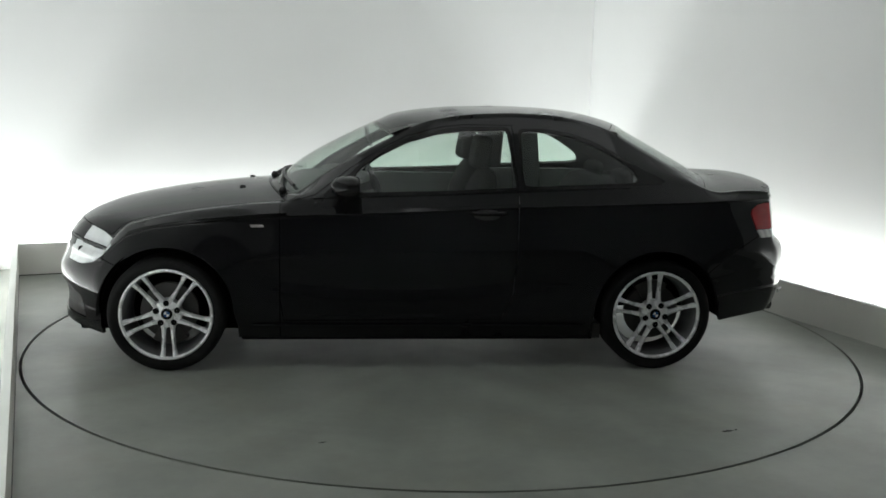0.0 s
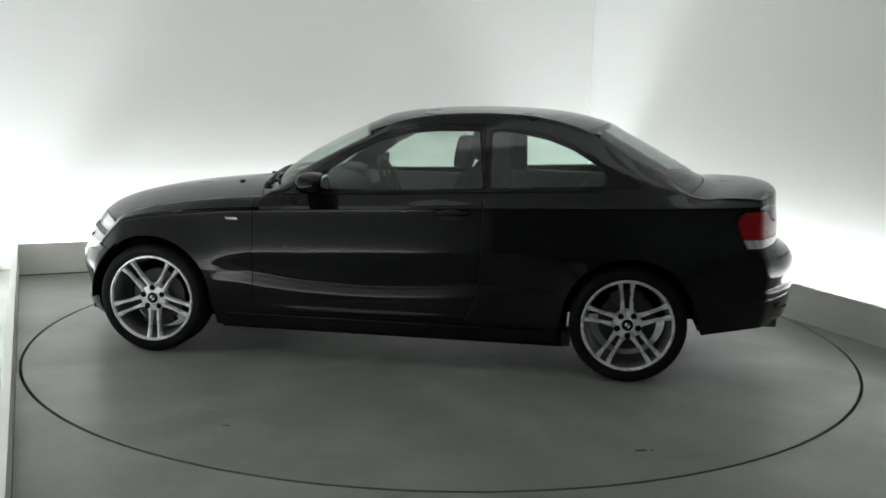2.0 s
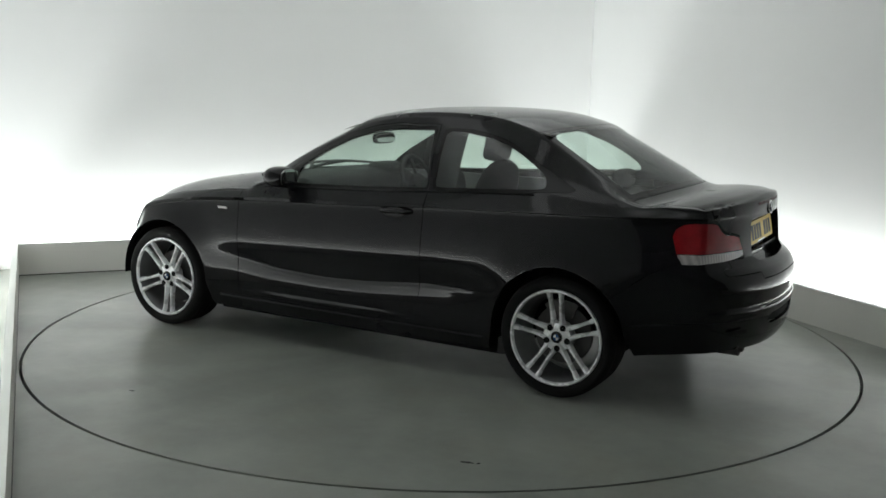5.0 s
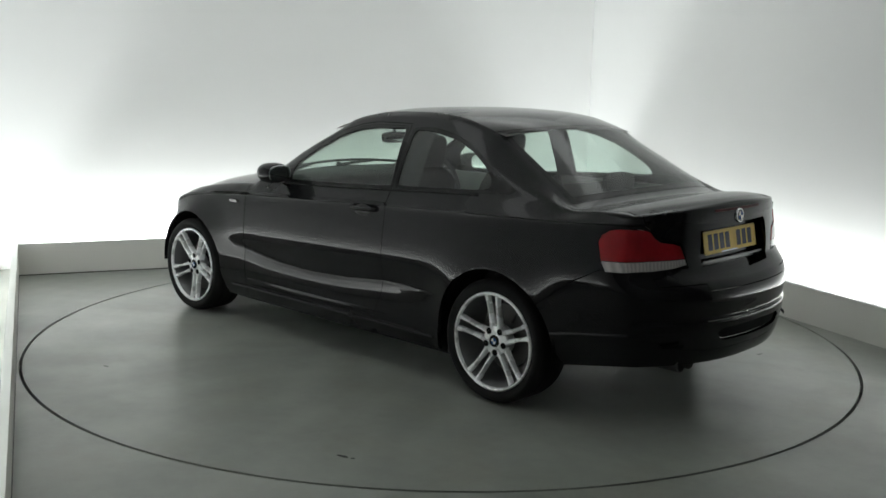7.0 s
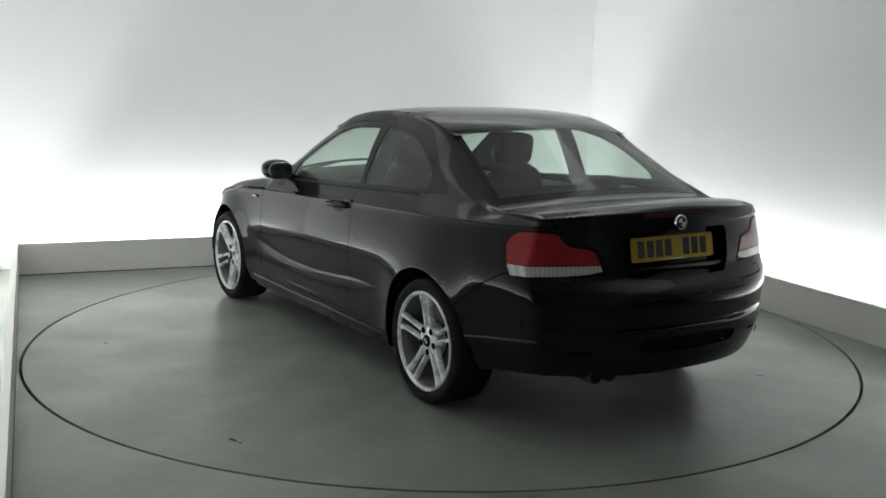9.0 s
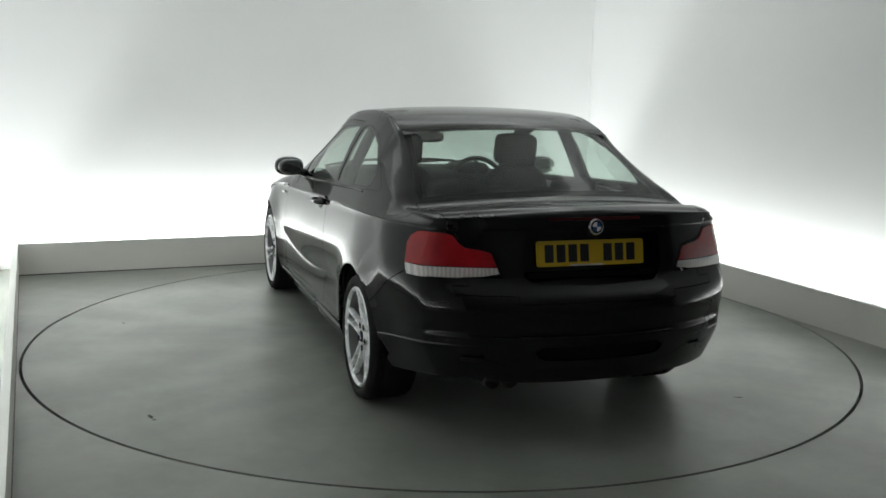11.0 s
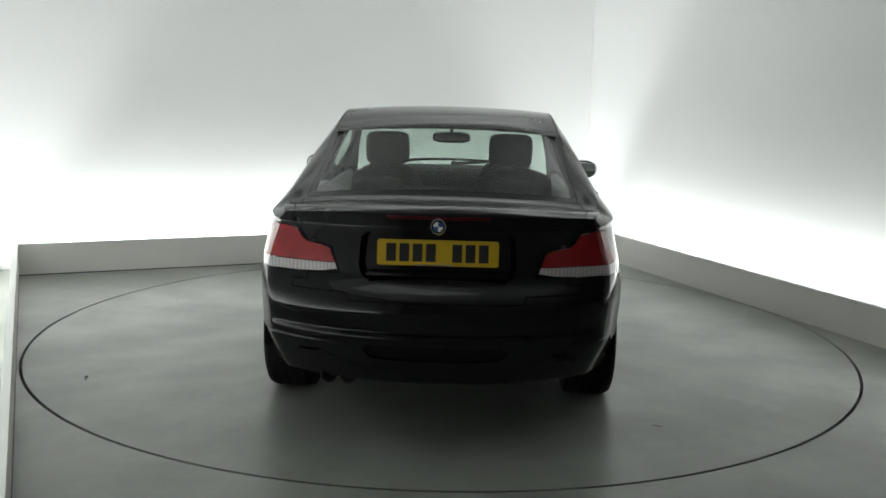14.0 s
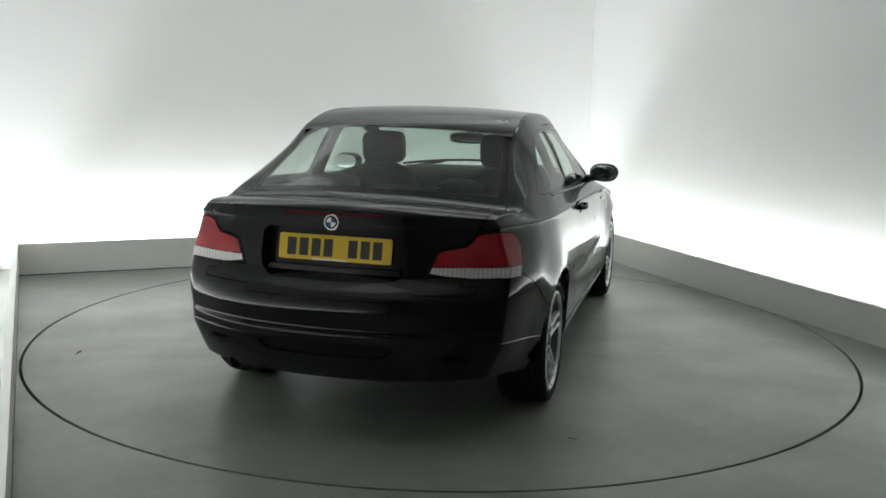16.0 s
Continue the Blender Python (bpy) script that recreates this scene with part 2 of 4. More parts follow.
kerb("kerb_back", LEFT, RIGHT, BACK, BACK + KERB_T)
kerb("kerb_right", RIGHT, RIGHT + KERB_T, FRONT, BACK - 0.004)
kerb("kerb_left", LEFT - KERB_T, LEFT, FRONT_LEFT, BACK - 0.004)
mid = COVE / 2 + KERB_T / 2
for length, px, py, rz, share in ((RIGHT - LEFT - 0.35, (LEFT + RIGHT) / 2 - 0.12, BACK + mid, 0, 1.1), (BACK - FRONT - 1.2, RIGHT + mid, (BACK + FRONT + 0.6) / 2, -90, 0.87), (BACK - FRONT_LEFT - 1.0, LEFT - mid, (BACK + FRONT_LEFT + 0.8) / 2, 90, 0.73)):
    # the row faces up and leans towards its wall
    cove_lamp(length, BOOTH @ pose(px, py, 0.05, 0, 0, rz) @ pose(0, 0, 0, 180 - 12, 0, 0), share)
# an unseen square ring of fill panels, added to light floor and walls
fill_light = setting("fill_ring", box(-1.86, 1.86, -1.86, 1.86, WALL_H - 0.02, WALL_H), WALL, BOOTH, "added white square ring of fill panels, unseen overhead", "ceiling light")
for x0, x1, y0, y1 in ((-1.8, 1.8, 1.4, 1.8), (-1.8, 1.8, -1.8, -1.4), (-1.8, -1.4, -1.38, 1.38), (1.4, 1.8, -1.38, 1.38)):
    part("fill_panel", box(x0, x1, y0, y1, WALL_H - 0.03, WALL_H - 0.022), FILL_GLOW, fill_light, "softly glowing white fill panel, added", smooth=False)


# ---- the turntable ----
turntable = tagged(part("turntable", lathe([(0.02, 0.0), (0.6, 0.0), (1.2, 0.0), (1.9, 0.0), (RADIUS - 0.008, 0.0), (RADIUS - 0.008, -0.04), (0.02, -0.04)], 160, closed=True), TABLE, None, "", False), "round grey turntable with a dark seam, flush with the floor", "turntable", kind="structure")

# ---- the car: long curves of the body, x forward, y to its left, z up from the floor ----
OX, OY = 0.219, -0.022
car = tagged(new("car"), "black two-door coupe with silver double-spoke wheels on the turntable", "car")
CAR = Matrix.Translation((OX, OY, 0))


def curve(*knots):
    """A smooth curve through (x, value) knots, monotone between them."""
    k = sorted(knots)
    xs, vs = np.array([a for a, _ in k], float), np.array([b for _, b in k], float)
    h, d = np.diff(xs), np.diff(vs) / np.diff(xs)
    s = np.zeros(len(xs))
    s[0], s[-1] = d[0], d[-1]
    for i in range(1, len(xs) - 1):
        if d[i - 1] * d[i] > 0:
            w1, w2 = 2 * h[i] + h[i - 1], h[i] + 2 * h[i - 1]
            s[i] = (w1 + w2) / (w1 / d[i - 1] + w2 / d[i])

    def f(x):
        x = min(max(x, xs[0]), xs[-1])
        i = min(max(int(np.searchsorted(xs, x)) - 1, 0), len(h) - 1)
        t = (x - xs[i]) / h[i]
        return float((2 * t**3 - 3 * t**2 + 1) * vs[i] + (t**3 - 2 * t**2 + t) * h[i] * s[i] + (-2 * t**3 + 3 * t**2) * vs[i + 1] + (t**3 - t**2) * h[i] * s[i + 1])
    return f


# centre line from the nose over the roof to the tail
TOP = curve((2.0, 0.66), (1.97, 0.70), (1.93, 0.738), (1.83, 0.795), (1.6, 0.862), (1.32, 0.909), (1.04, 0.942), (0.84, 0.962), (0.80, 0.980), (0.62, 1.106), (0.45, 1.202), (0.275, 1.288), (0.2, 1.321),
            (0.1, 1.364), (-0.1, 1.397), (-0.25, 1.41), (-0.58, 1.419), (-0.76, 1.415), (-0.94, 1.401), (-1.11, 1.368), (-1.22, 1.334), (-1.29, 1.295), (-1.465, 1.202), (-1.645, 1.103), (-1.77, 1.036), (-1.83, 1.026), (-1.98, 1.036), (-2.07, 1.034), (-2.13, 1.022))
# how far the edge of each top station lies behind its centre
BOW = curve((2.0, 0.33), (1.9, 0.29), (1.7, 0.20), (1.3, 0.14), (0.8, 0.13), (0.1, 0.12), (-0.45, 0.0), (-1.0, -0.10), (-1.3, -0.13), (-1.8, -0.13), (-2.17, -0.15))
CROWN = curve((2.09, 0.03), (1.6, 0.055), (1.0, 0.05), (0.7, 0.055), (0.3, 0.05), (0.0, 0.03), (-0.6, 0.025), (-1.1, 0.03), (-1.5, 0.042), (-1.8, 0.042), (-2.17, 0.036))
RAIL_Y = curve((1.67, 0.60), (1.5, 0.67), (1.2, 0.70), (0.8, 0.70), (0.67, 0.69), (0.4, 0.655), (0.2, 0.62), (0.0, 0.59), (-0.3, 0.575), (-0.6, 0.57), (-0.9, 0.572), (-1.15, 0.59), (-1.4, 0.635), (-1.64, 0.675), (-1.8, 0.675), (-2.02, 0.63))
BELT_Y = curve((1.67, 0.69), (1.5, 0.765), (1.2, 0.79), (0.8, 0.785), (0.5, 0.785), (0.0, 0.785), (-0.6, 0.79), (-1.1, 0.785), (-1.4, 0.768), (-1.64, 0.742), (-1.9, 0.705), (-2.02, 0.67))
BELT_Z = curve((1.67, 0.67), (1.5, 0.80), (1.2, 0.86), (0.8, 0.905), (0.6, 0.935), (0.4, 0.945), (0.0, 0.96), (-0.56, 0.988), (-1.2, 1.015), (-1.5, 1.005), (-1.7, 0.985), (-2.02, 0.972))
LINE_Y = curve((1.67, 0.735), (1.5, 0.815), (1.2, 0.84), (0.8, 0.83), (0.0, 0.835), (-0.6, 0.84), (-1.2, 0.843), (-1.6, 0.812), (-1.85, 0.754), (-2.02, 0.685))
LINE_Z = curve((1.67, 0.61), (1.5, 0.74), (1.2, 0.80), (0.8, 0.835), (0.0, 0.872), (-0.55, 0.90), (-1.2, 0.925), (-1.7, 0.938), (-2.02, 0.948))
SIDE_Y = curve((1.67, 0.75), (1.5, 0.835), (1.3, 0.855), (0.8, 0.845), (0.0, 0.855), (-0.6, 0.858), (-1.3, 0.868), (-1.7, 0.84), (-1.9, 0.79), (-2.02, 0.725))
SIDE_Z = curve((1.67, 0.53), (1.2, 0.62), (0.7, 0.62), (-0.6, 0.64), (-1.3, 0.68), (-2.02, 0.745))
LOW_Y = curve((1.67, 0.755), (1.5, 0.835), (1.3, 0.85), (0.9, 0.843), (0.7, 0.832), (0.2, 0.827), (-0.6, 0.832), (-1.3, 0.866), (-1.7, 0.832), (-1.9, 0.782), (-2.02, 0.72))
LOW_Z = curve((1.67, 0.42), (1.2, 0.49), (0.85, 0.52), (0.4, 0.475), (0.1, 0.465), (-0.2, 0.478), (-0.6, 0.512), (-0.95, 0.515), (-1.3, 0.515), (-2.02, 0.60))
SILL_Y = curve((1.67, 0.745), (1.5, 0.82), (0.9, 0.832), (-0.9, 0.836), (-1.3, 0.85), (-1.7, 0.815), (-1.9, 0.765), (-2.02, 0.705))
SILL_Z = curve((1.67, 0.29), (0.9, 0.28), (-0.9, 0.285), (-1.6, 0.385), (-2.02, 0.44))
FOOT_Y = curve((1.67, 0.70), (1.5, 0.78), (0.9, 0.80), (-0.9, 0.81), (-1.5, 0.80), (-1.8, 0.745), (-2.02, 0.64))
FOOT_Z = curve((1.67, 0.17), (0.9, 0.175), (-0.9, 0.185), (-1.6, 0.25), (-2.02, 0.298))
# the tail and the nose: how far back or forward each height reaches on the centre line
TAIL = curve((1.03, -2.13), (0.985, -2.15), (0.93, -2.152), (0.84, -2.162), (0.76, -2.168), (0.735, -2.172), (0.715, -2.19), (0.69, -2.228), (0.668, -2.252), (0.64, -2.268), (0.60, -2.276), (0.54, -2.268), (0.515, -2.266), (0.495, -2.276), (0.42, -2.27), (0.33, -2.255), (0.25, -2.20), (0.15, -2.14))
NOSE = curve((0.70, 1.98), (0.66, 2.0), (0.60, 2.015), (0.53, 2.035), (0.48, 2.065), (0.44, 2.068), (0.38, 2.05), (0.30, 2.035), (0.22, 2.045), (0.17, 2.045), (0.13, 2.01))
WHEEL_X, HUB_Z, ARCH = 1.33, 0.32, 0.352
X_FRONT, X_REAR = 2.0, -2.13
NT, NSEG = 24, 5


def flare(x, y, z):
    """The swelling of the body round the wheel openings."""
    for wx in (WHEEL_X, -WHEEL_X):
        r = math.hypot(x - wx, z - HUB_Z)
        if r < 0.54 and z > 0.2:
            y += 0.020 * max(0.0, 1 - max(0.0, r - ARCH) / 0.17) ** 1.7
    return y


def spline(pts, n):
    """Points of a Catmull-Rom curve."""
    out = []
    for i in range(len(pts) - 1):
        p0, p1, p2, p3 = pts[max(i - 1, 0)], pts[i], pts[i + 1], pts[min(i + 2, len(pts) - 1)]
        for k in range(n):
            t = k / n
            out.append(tuple(0.5 * (2 * b + (c - a) * t + (2 * a - 5 * b + 4 * c - d) * t * t + (3 * b - a - 3 * c + d) * t**3) for a, b, c, d in zip(p0, p1, p2, p3)))
    out.append(tuple(pts[-1]))
    return out


def station(x0):
    """One section of the left half: from the centre of the top over the rail and down the side."""
    bow, crown, zc = BOW(x0), CROWN(x0), TOP(x0)
    xs = x0 - bow
    yr, zr = RAIL_Y(xs), zc - crown
    yb, zb = BELT_Y(xs), min(BELT_Z(xs), zr - 0.012)
    top = [(x0 - bow * t * t, yr * t, zc - crown * t**2.2) for t in [k / NT for k in range(NT + 1)]]
    mid = ((yr + yb) / 2 + 0.014, (zr + zb) / 2 + 0.006)
    yl, zl = LINE_Y(xs), min(LINE_Z(xs), zb - 0.024)
    # under the leaf-shaped crease the lower door is hollow and swings out again over the sill
    kick = max(0.0, 1 - ((xs - 0.05) / 0.98) ** 4)
    yw, zw, ys, zs = LOW_Y(xs), LOW_Z(xs), SILL_Y(xs), SILL_Z(xs)
    hollow = []
    for f, out in ((0.20, 0.0018), (0.40, 0.0068), (0.62, 0.0085), (0.82, 0.0050)):
        hollow.append((yw + (ys - yw) * f * (1 - kick) + out * kick, zw + (zs - zw) * f))
    side = spline([(yr, zr), mid, (yb, zb), (yl - 0.006, zl + 0.011), (yl, zl), (yl - 0.004, zl - 0.022), (SIDE_Y(xs), SIDE_Z(xs)), (yw, zw), *hollow, (ys, zs), (FOOT_Y(xs), FOOT_Z(xs))], NSEG)
    return top, [(xs, flare(xs, y, z), z) for y, z in side]


def half_body():
    bm = bmesh.new()
    stops = np.concatenate([np.linspace(X_FRONT, 0.9, 52), np.linspace(0.88, 0.16, 44), np.linspace(0.13, -1.1, 44), np.linspace(-1.12, -1.9, 46), np.linspace(-1.91, X_REAR, 16)])
    grid = []
    for x0 in stops:
        top, side = station(float(x0))
        if x0 > 1.7 or x0 < -1.9:
            # near the ends the side leans to the outline of nose and tail
            end, base, curve_ = (X_FRONT, 1.7, NOSE) if x0 > 0 else (X_REAR, -1.9, TAIL)
            s = ((x0 - base) / (end - base)) ** 1.5
            side = [(x + 0.4 * s * (curve_(z) - end) * min(1, k / 4), y, z) for k, (x, y, z) in enumerate(side)]
        grid.append([bm.verts.new(p) for p in top] + [bm.verts.new(p) for p in side[1:]])
    for a, b in zip(grid, grid[1:]):
        for i in range(len(a) - 1):
            bm.faces.new((a[i], a[i + 1], b[i + 1], b[i]))
    for row, x_end, curve_ in ((grid[0], X_FRONT, NOSE), (grid[-1], X_REAR, TAIL)):
        # close nose and tail with level rows from the corner to the centre
        bow = BOW(x_end)
        last = row[: NT + 1]
        crown = CROWN(x_end)
        for k in range(NT + 1, len(row)):
            edge = row[k].co
            fade = max(0.0, 1 - (k - NT) / 14)
            line = []
            for j in range(NT):
                t = j / NT
                z = edge.z + crown * fade * (1 - t**2.2)
                reach = curve_(z) if k - NT >= 4 else x_end + (curve_(z) - x_end) * (k - NT) / 4
                x = reach - (reach - edge.x) * t ** (2.5 if x_end < 0 else 2.0)
                line.append(bm.verts.new((x, edge.y * t, z)))
            line.append(row[k])
            for i in range(NT):
                bm.faces.new((last[i], last[i + 1], line[i + 1], line[i]))
            last = line
    bmesh.ops.recalc_face_normals(bm, faces=bm.faces[:])
    if sum(f.normal.z * f.calc_area() for f in bm.faces) < 0:
        bmesh.ops.reverse_faces(bm, faces=bm.faces[:])
    return bm


def inside(p, poly):
    c = False
    for (ax, ay), (bx, by) in zip(poly, poly[1:] + poly[:1]):
        if (ay > p[1]) != (by > p[1]) and p[0] < (bx - ax) * (p[1] - ay) / (by - ay) + ax:
            c = not c
    return c


def cut(bm, tag, poly, axes, keep, value):
    """Cuts an outline into the skin, seen along one axis, and marks the faces inside it. axes: the two kept; keep: which faces take part."""
    i, j = axes
    k = 3 - i - j
    lo = [min(q[n] for q in poly) - 0.03 for n in (0, 1)]
    hi = [max(q[n] for q in poly) + 0.03 for n in (0, 1)]

    def near():
        return [f for f in bm.faces if keep(f) and all(lo[n] - 0.02 < f.calc_center_median()[ax] < hi[n] + 0.02 for n, ax in ((0, i), (1, j)))]
    for a, b in zip(poly, poly[1:] + poly[:1]):
        d = (b[0] - a[0], b[1] - a[1])
        length = math.hypot(*d)
        if length < 1e-6:
            continue
        no, co = Vector((0, 0, 0)), Vector((0, 0, 0))
        no[i], no[j] = -d[1] / length, d[0] / length
        co[i], co[j] = a
        # only faces that the segment passes
        fs = []
        for f in near():
            c = f.calc_center_median()
            s = ((c[i] - a[0]) * d[0] + (c[j] - a[1]) * d[1]) / length
            w = abs((c[i] - a[0]) * no[i] + (c[j] - a[1]) * no[j])
            if -0.05 < s < length + 0.05 and w < 0.06:
                fs.append(f)
        if fs:
            geom = fs + list({e for f in fs for e in f.edges}) + list({v for f in fs for v in f.verts})
            bmesh.ops.bisect_plane(bm, geom=geom, dist=1e-5, plane_co=co, plane_no=no)
    for f in near():
        c = f.calc_center_median()
        if inside((c[i], c[j]), poly):
            f[tag] = value


BODY, BONNET, WINDSCREEN, ROOF, REAR_SCREEN, BOOT, DOOR, DOOR_WIN, QUARTER_WIN, BUMPER_F, BUMPER_R, TAIL_RED, TAIL_WHITE, HEADLAMP, GONE, WIN_TRIM, SCREEN_TRIM, REAR_TRIM, FENDER, SKIRT, DIFFUSER, INTAKE, POCKET = range(23)


def rounded(poly, r=0.03, n=4):
    """Rounds the corners of an outline."""
    out = []
    m = len(poly)
    for i in range(m):
        p, a, b = Vector(poly[i]), Vector(poly[i - 1]), Vector(poly[(i + 1) % m])
        da, db = (a - p), (b - p)
        ra, rb = min(r, da.length * 0.45), min(r, db.length * 0.45)
        s, e = p + da.normalized() * ra, p + db.normalized() * rb
        for k in range(n + 1):
            t = k / n
            q = s * (1 - t) ** 2 + p * 2 * t * (1 - t) + e * t * t
            out.append((q.x, q.y))
    return out


def top_outline(x_a, x_b, margin_a, margin_b, n=6):
    """Outline in plan on the top between two stations; the margins keep it off the rail at either end."""
    def at(x0, t):
        bow = BOW(x0)
        return (x0 - bow * t * t, RAIL_Y(x0 - bow) * t)
    def tm(x0, margin):
        return 1 - margin / RAIL_Y(x0 - BOW(x0))
    pts = [at(x_a, tm(x_a, margin_a) * k / n) for k in range(n + 1)]
    pts[0] = (pts[0][0], -0.05)
    for k in range(1, n):
        x0 = x_a + (x_b - x_a) * k / n
        pts.append(at(x0, tm(x0, margin_a + (margin_b - margin_a) * k / n)))
    end = [at(x_b, tm(x_b, margin_b) * k / n) for k in range(n, -1, -1)]
    end[-1] = (end[-1][0], -0.05)
    return pts + end


def grown(poly, d):
    """The outline moved outwards by d."""
    area = sum(a[0] * b[1] - b[0] * a[1] for a, b in zip(poly, poly[1:] + poly[:1]))
    sgn = 1 if area > 0 else -1
    out = []
    for i, p in enumerate(poly):
        a, b = Vector(poly[i - 1]), Vector(poly[(i + 1) % len(poly)])
        t = (b - a).normalized()
        out.append((p[0] + sgn * t.y * d, p[1] - sgn * t.x * d))
    return out


DOOR_WIN_LINE = [(0.36, 0.964), (0.335, 1.07), (0.21, 1.158), (0.06, 1.232), (-0.12, 1.282), (-0.25, 1.298), (-0.49, 1.305), (-0.535, 1.002), (-0.2, 0.982), (0.2, 0.968)]
QUARTER_LINE = [(-0.575, 1.006), (-0.565, 1.302), (-0.70, 1.298), (-0.86, 1.272), (-1.0, 1.222), (-1.12, 1.155), (-1.20, 1.095), (-1.215, 1.045), (-1.17, 1.035)]
DOOR_LINE = [(0.735, 0.90), (0.735, 0.40), (0.715, 0.275), (-0.46, 0.285), (-0.525, 0.42), (-0.54, 0.62), (-0.545, 0.975), (-0.52, 1.33), (-0.25, 1.328), (-0.12, 1.312), (0.06, 1.262), (0.21, 1.186), (0.36, 1.092), (0.55, 0.95)]
LAMP_SIDE = [(-1.866, 0.865), (-1.876, 0.898), (-1.908, 0.920), (-1.955, 0.928), (-2.4, 0.930), (-2.4, 0.742), (-1.925, 0.738), (-1.895, 0.785)]
LAMP_REAR = [(0.9, 0.930), (0.65, 0.927), (0.612, 0.917), (0.592, 0.886), (0.568, 0.868), (0.50, 0.858), (0.462, 0.846), (0.445, 0.80), (0.430, 0.758), (0.50, 0.746), (0.60, 0.740), (0.9, 0.738)]
HEAD_SIDE = [(1.620, 0.665), (1.70, 0.708), (1.78, 0.722), (2.2, 0.712), (2.2, 0.53), (1.82, 0.535), (1.74, 0.56), (1.67, 0.61)]


def build_skin():
    bm = half_body()
    tag = bm.faces.layers.int.new("panel")
    side = lambda f: f.normal.y > 0.25 and abs(f.normal.x) < 0.85
    up = lambda f: f.normal.z > 0.3 and f.calc_center_median().y < 0.72
    tail = lambda f: f.calc_center_median().x < -1.95
    nose = lambda f: f.calc_center_median().x > 1.55
    # large panels first, then what lies within them
    cut(bm, tag, [(0.735, 0.19), (0.735, 1.2), (2.3, 1.2), (2.3, 0.1), (0.735, 0.1)], (0, 2), side, FENDER)
    cut(bm, tag, top_outline(1.93, 0.845, 0.02, 0.004), (0, 1), lambda f: f.normal.z > 0.3 and f.calc_center_median().x > 0.5, BONNET)
    cut(bm, tag, [(1.60, 0.10), (1.60, 0.57), (1.72, 0.60), (2.4, 0.62), (2.4, 0.1)], (0, 2), lambda f: f.calc_center_median().x > 1.5, BUMPER_F)
    cut(bm, tag, [(-1.58, 0.10), (-1.58, 0.53), (-1.64, 0.575), (-1.78, 0.68), (-1.9, 0.745), (-2.5, 0.745), (-2.5, 0.1)], (0, 2), lambda f: f.calc_center_median().x < -1.55, BUMPER_R)
    cut(bm, tag, DOOR_LINE, (0, 2), side, DOOR)
    cut(bm, tag, top_outline(0.235, -1.20, 0.008, 0.008), (0, 1), up, ROOF)
    cut(bm, tag, top_outline(0.835, 0.215, 0.004, 0.008), (0, 1), up, SCREEN_TRIM)
    cut(bm, tag, top_outline(0.805, 0.235, 0.022, 0.026), (0, 1), up, WINDSCREEN)
    cut(bm, tag, top_outline(-1.20, -1.742, 0.03, 0.035), (0, 1), up, REAR_TRIM)
    cut(bm, tag, top_outline(-1.225, -1.712, 0.055, 0.06), (0, 1), up, REAR_SCREEN)
    cut(bm, tag, top_outline(-1.752, -2.35, 0.02, 0.0), (0, 1), lambda f: f.normal.z > 0.5 and f.calc_center_median().x < -1.6, BOOT)
    cut(bm, tag, [(-0.05, 1.1), (0.64, 1.1), (0.635, 0.945), (0.606, 0.924), (0.585, 0.894), (0.563, 0.876), (0.50, 0.866), (0.457, 0.854), (0.436, 0.80), (0.420, 0.752), (0.415, 0.715), (0.385, 0.690), (-0.05, 0.680)], (1, 2), lambda f: tail(f) and f.normal.x < -0.2, BOOT)
    for f in bm.faces:
        c = f.calc_center_median()
        if f[tag] == BODY and c.x < -2.03 and c.y < 0.60 and c.z > 0.94:
            f[tag] = BOOT
    cut(bm, tag, [(-0.05, 0.922), (0.30, 0.922), (0.325, 0.90), (0.335, 0.785), (0.322, 0.742), (0.285, 0.718), (-0.05, 0.706)], (1, 2), lambda f: tail(f) and f.normal.x < -0.2, POCKET)
    cut(bm, tag, LAMP_SIDE, (0, 2), lambda f: f.calc_center_median().x < -1.75 and f.normal.y > 0.72, TAIL_RED)
    cut(bm, tag, LAMP_REAR, (1, 2), lambda f: tail(f) and f.normal.y <= 0.72 and f.normal.x < -0.2, TAIL_RED)
    cut(bm, tag, [(-1.90, 0.73), (-2.5, 0.70), (-2.5, 0.784), (-1.90, 0.784)], (0, 2), lambda f: f[tag] == TAIL_RED, TAIL_WHITE)
    cut(bm, tag, HEAD_SIDE, (0, 2), lambda f: nose(f) and f.calc_center_median().y > 0.40 and f.normal.z < 0.93, HEADLAMP)
    cut(bm, tag, [(0.50, 0.958), (0.36, 1.062), (0.32, 1.095), (0.32, 0.965)], (0, 2), side, WIN_TRIM)
    cut(bm, tag, rounded(grown(DOOR_WIN_LINE, 0.016), 0.02, 2), (0, 2), side, WIN_TRIM)
    cut(bm, tag, rounded(grown(QUARTER_LINE, 0.016), 0.03, 2), (0, 2), side, WIN_TRIM)
    cut(bm, tag, [(-1.16, 1.15), (-1.25, 1.105), (-1.365, 1.045), (-1.34, 1.03), (-1.16, 1.022)], (0, 2), side, WIN_TRIM)
    cut(bm, tag, rounded(DOOR_WIN_LINE, 0.02, 2), (0, 2), side, DOOR_WIN)
    cut(bm, tag, rounded(QUARTER_LINE, 0.03, 2), (0, 2), side, QUARTER_WIN)
    cut(bm, tag, [(-0.05, 0.462), (0.27, 0.458), (0.305, 0.440), (0.285, 0.412), (0.25, 0.402), (-0.05, 0.396)], (1, 2), lambda f: tail(f) and f.normal.x < -0.2, DIFFUSER)
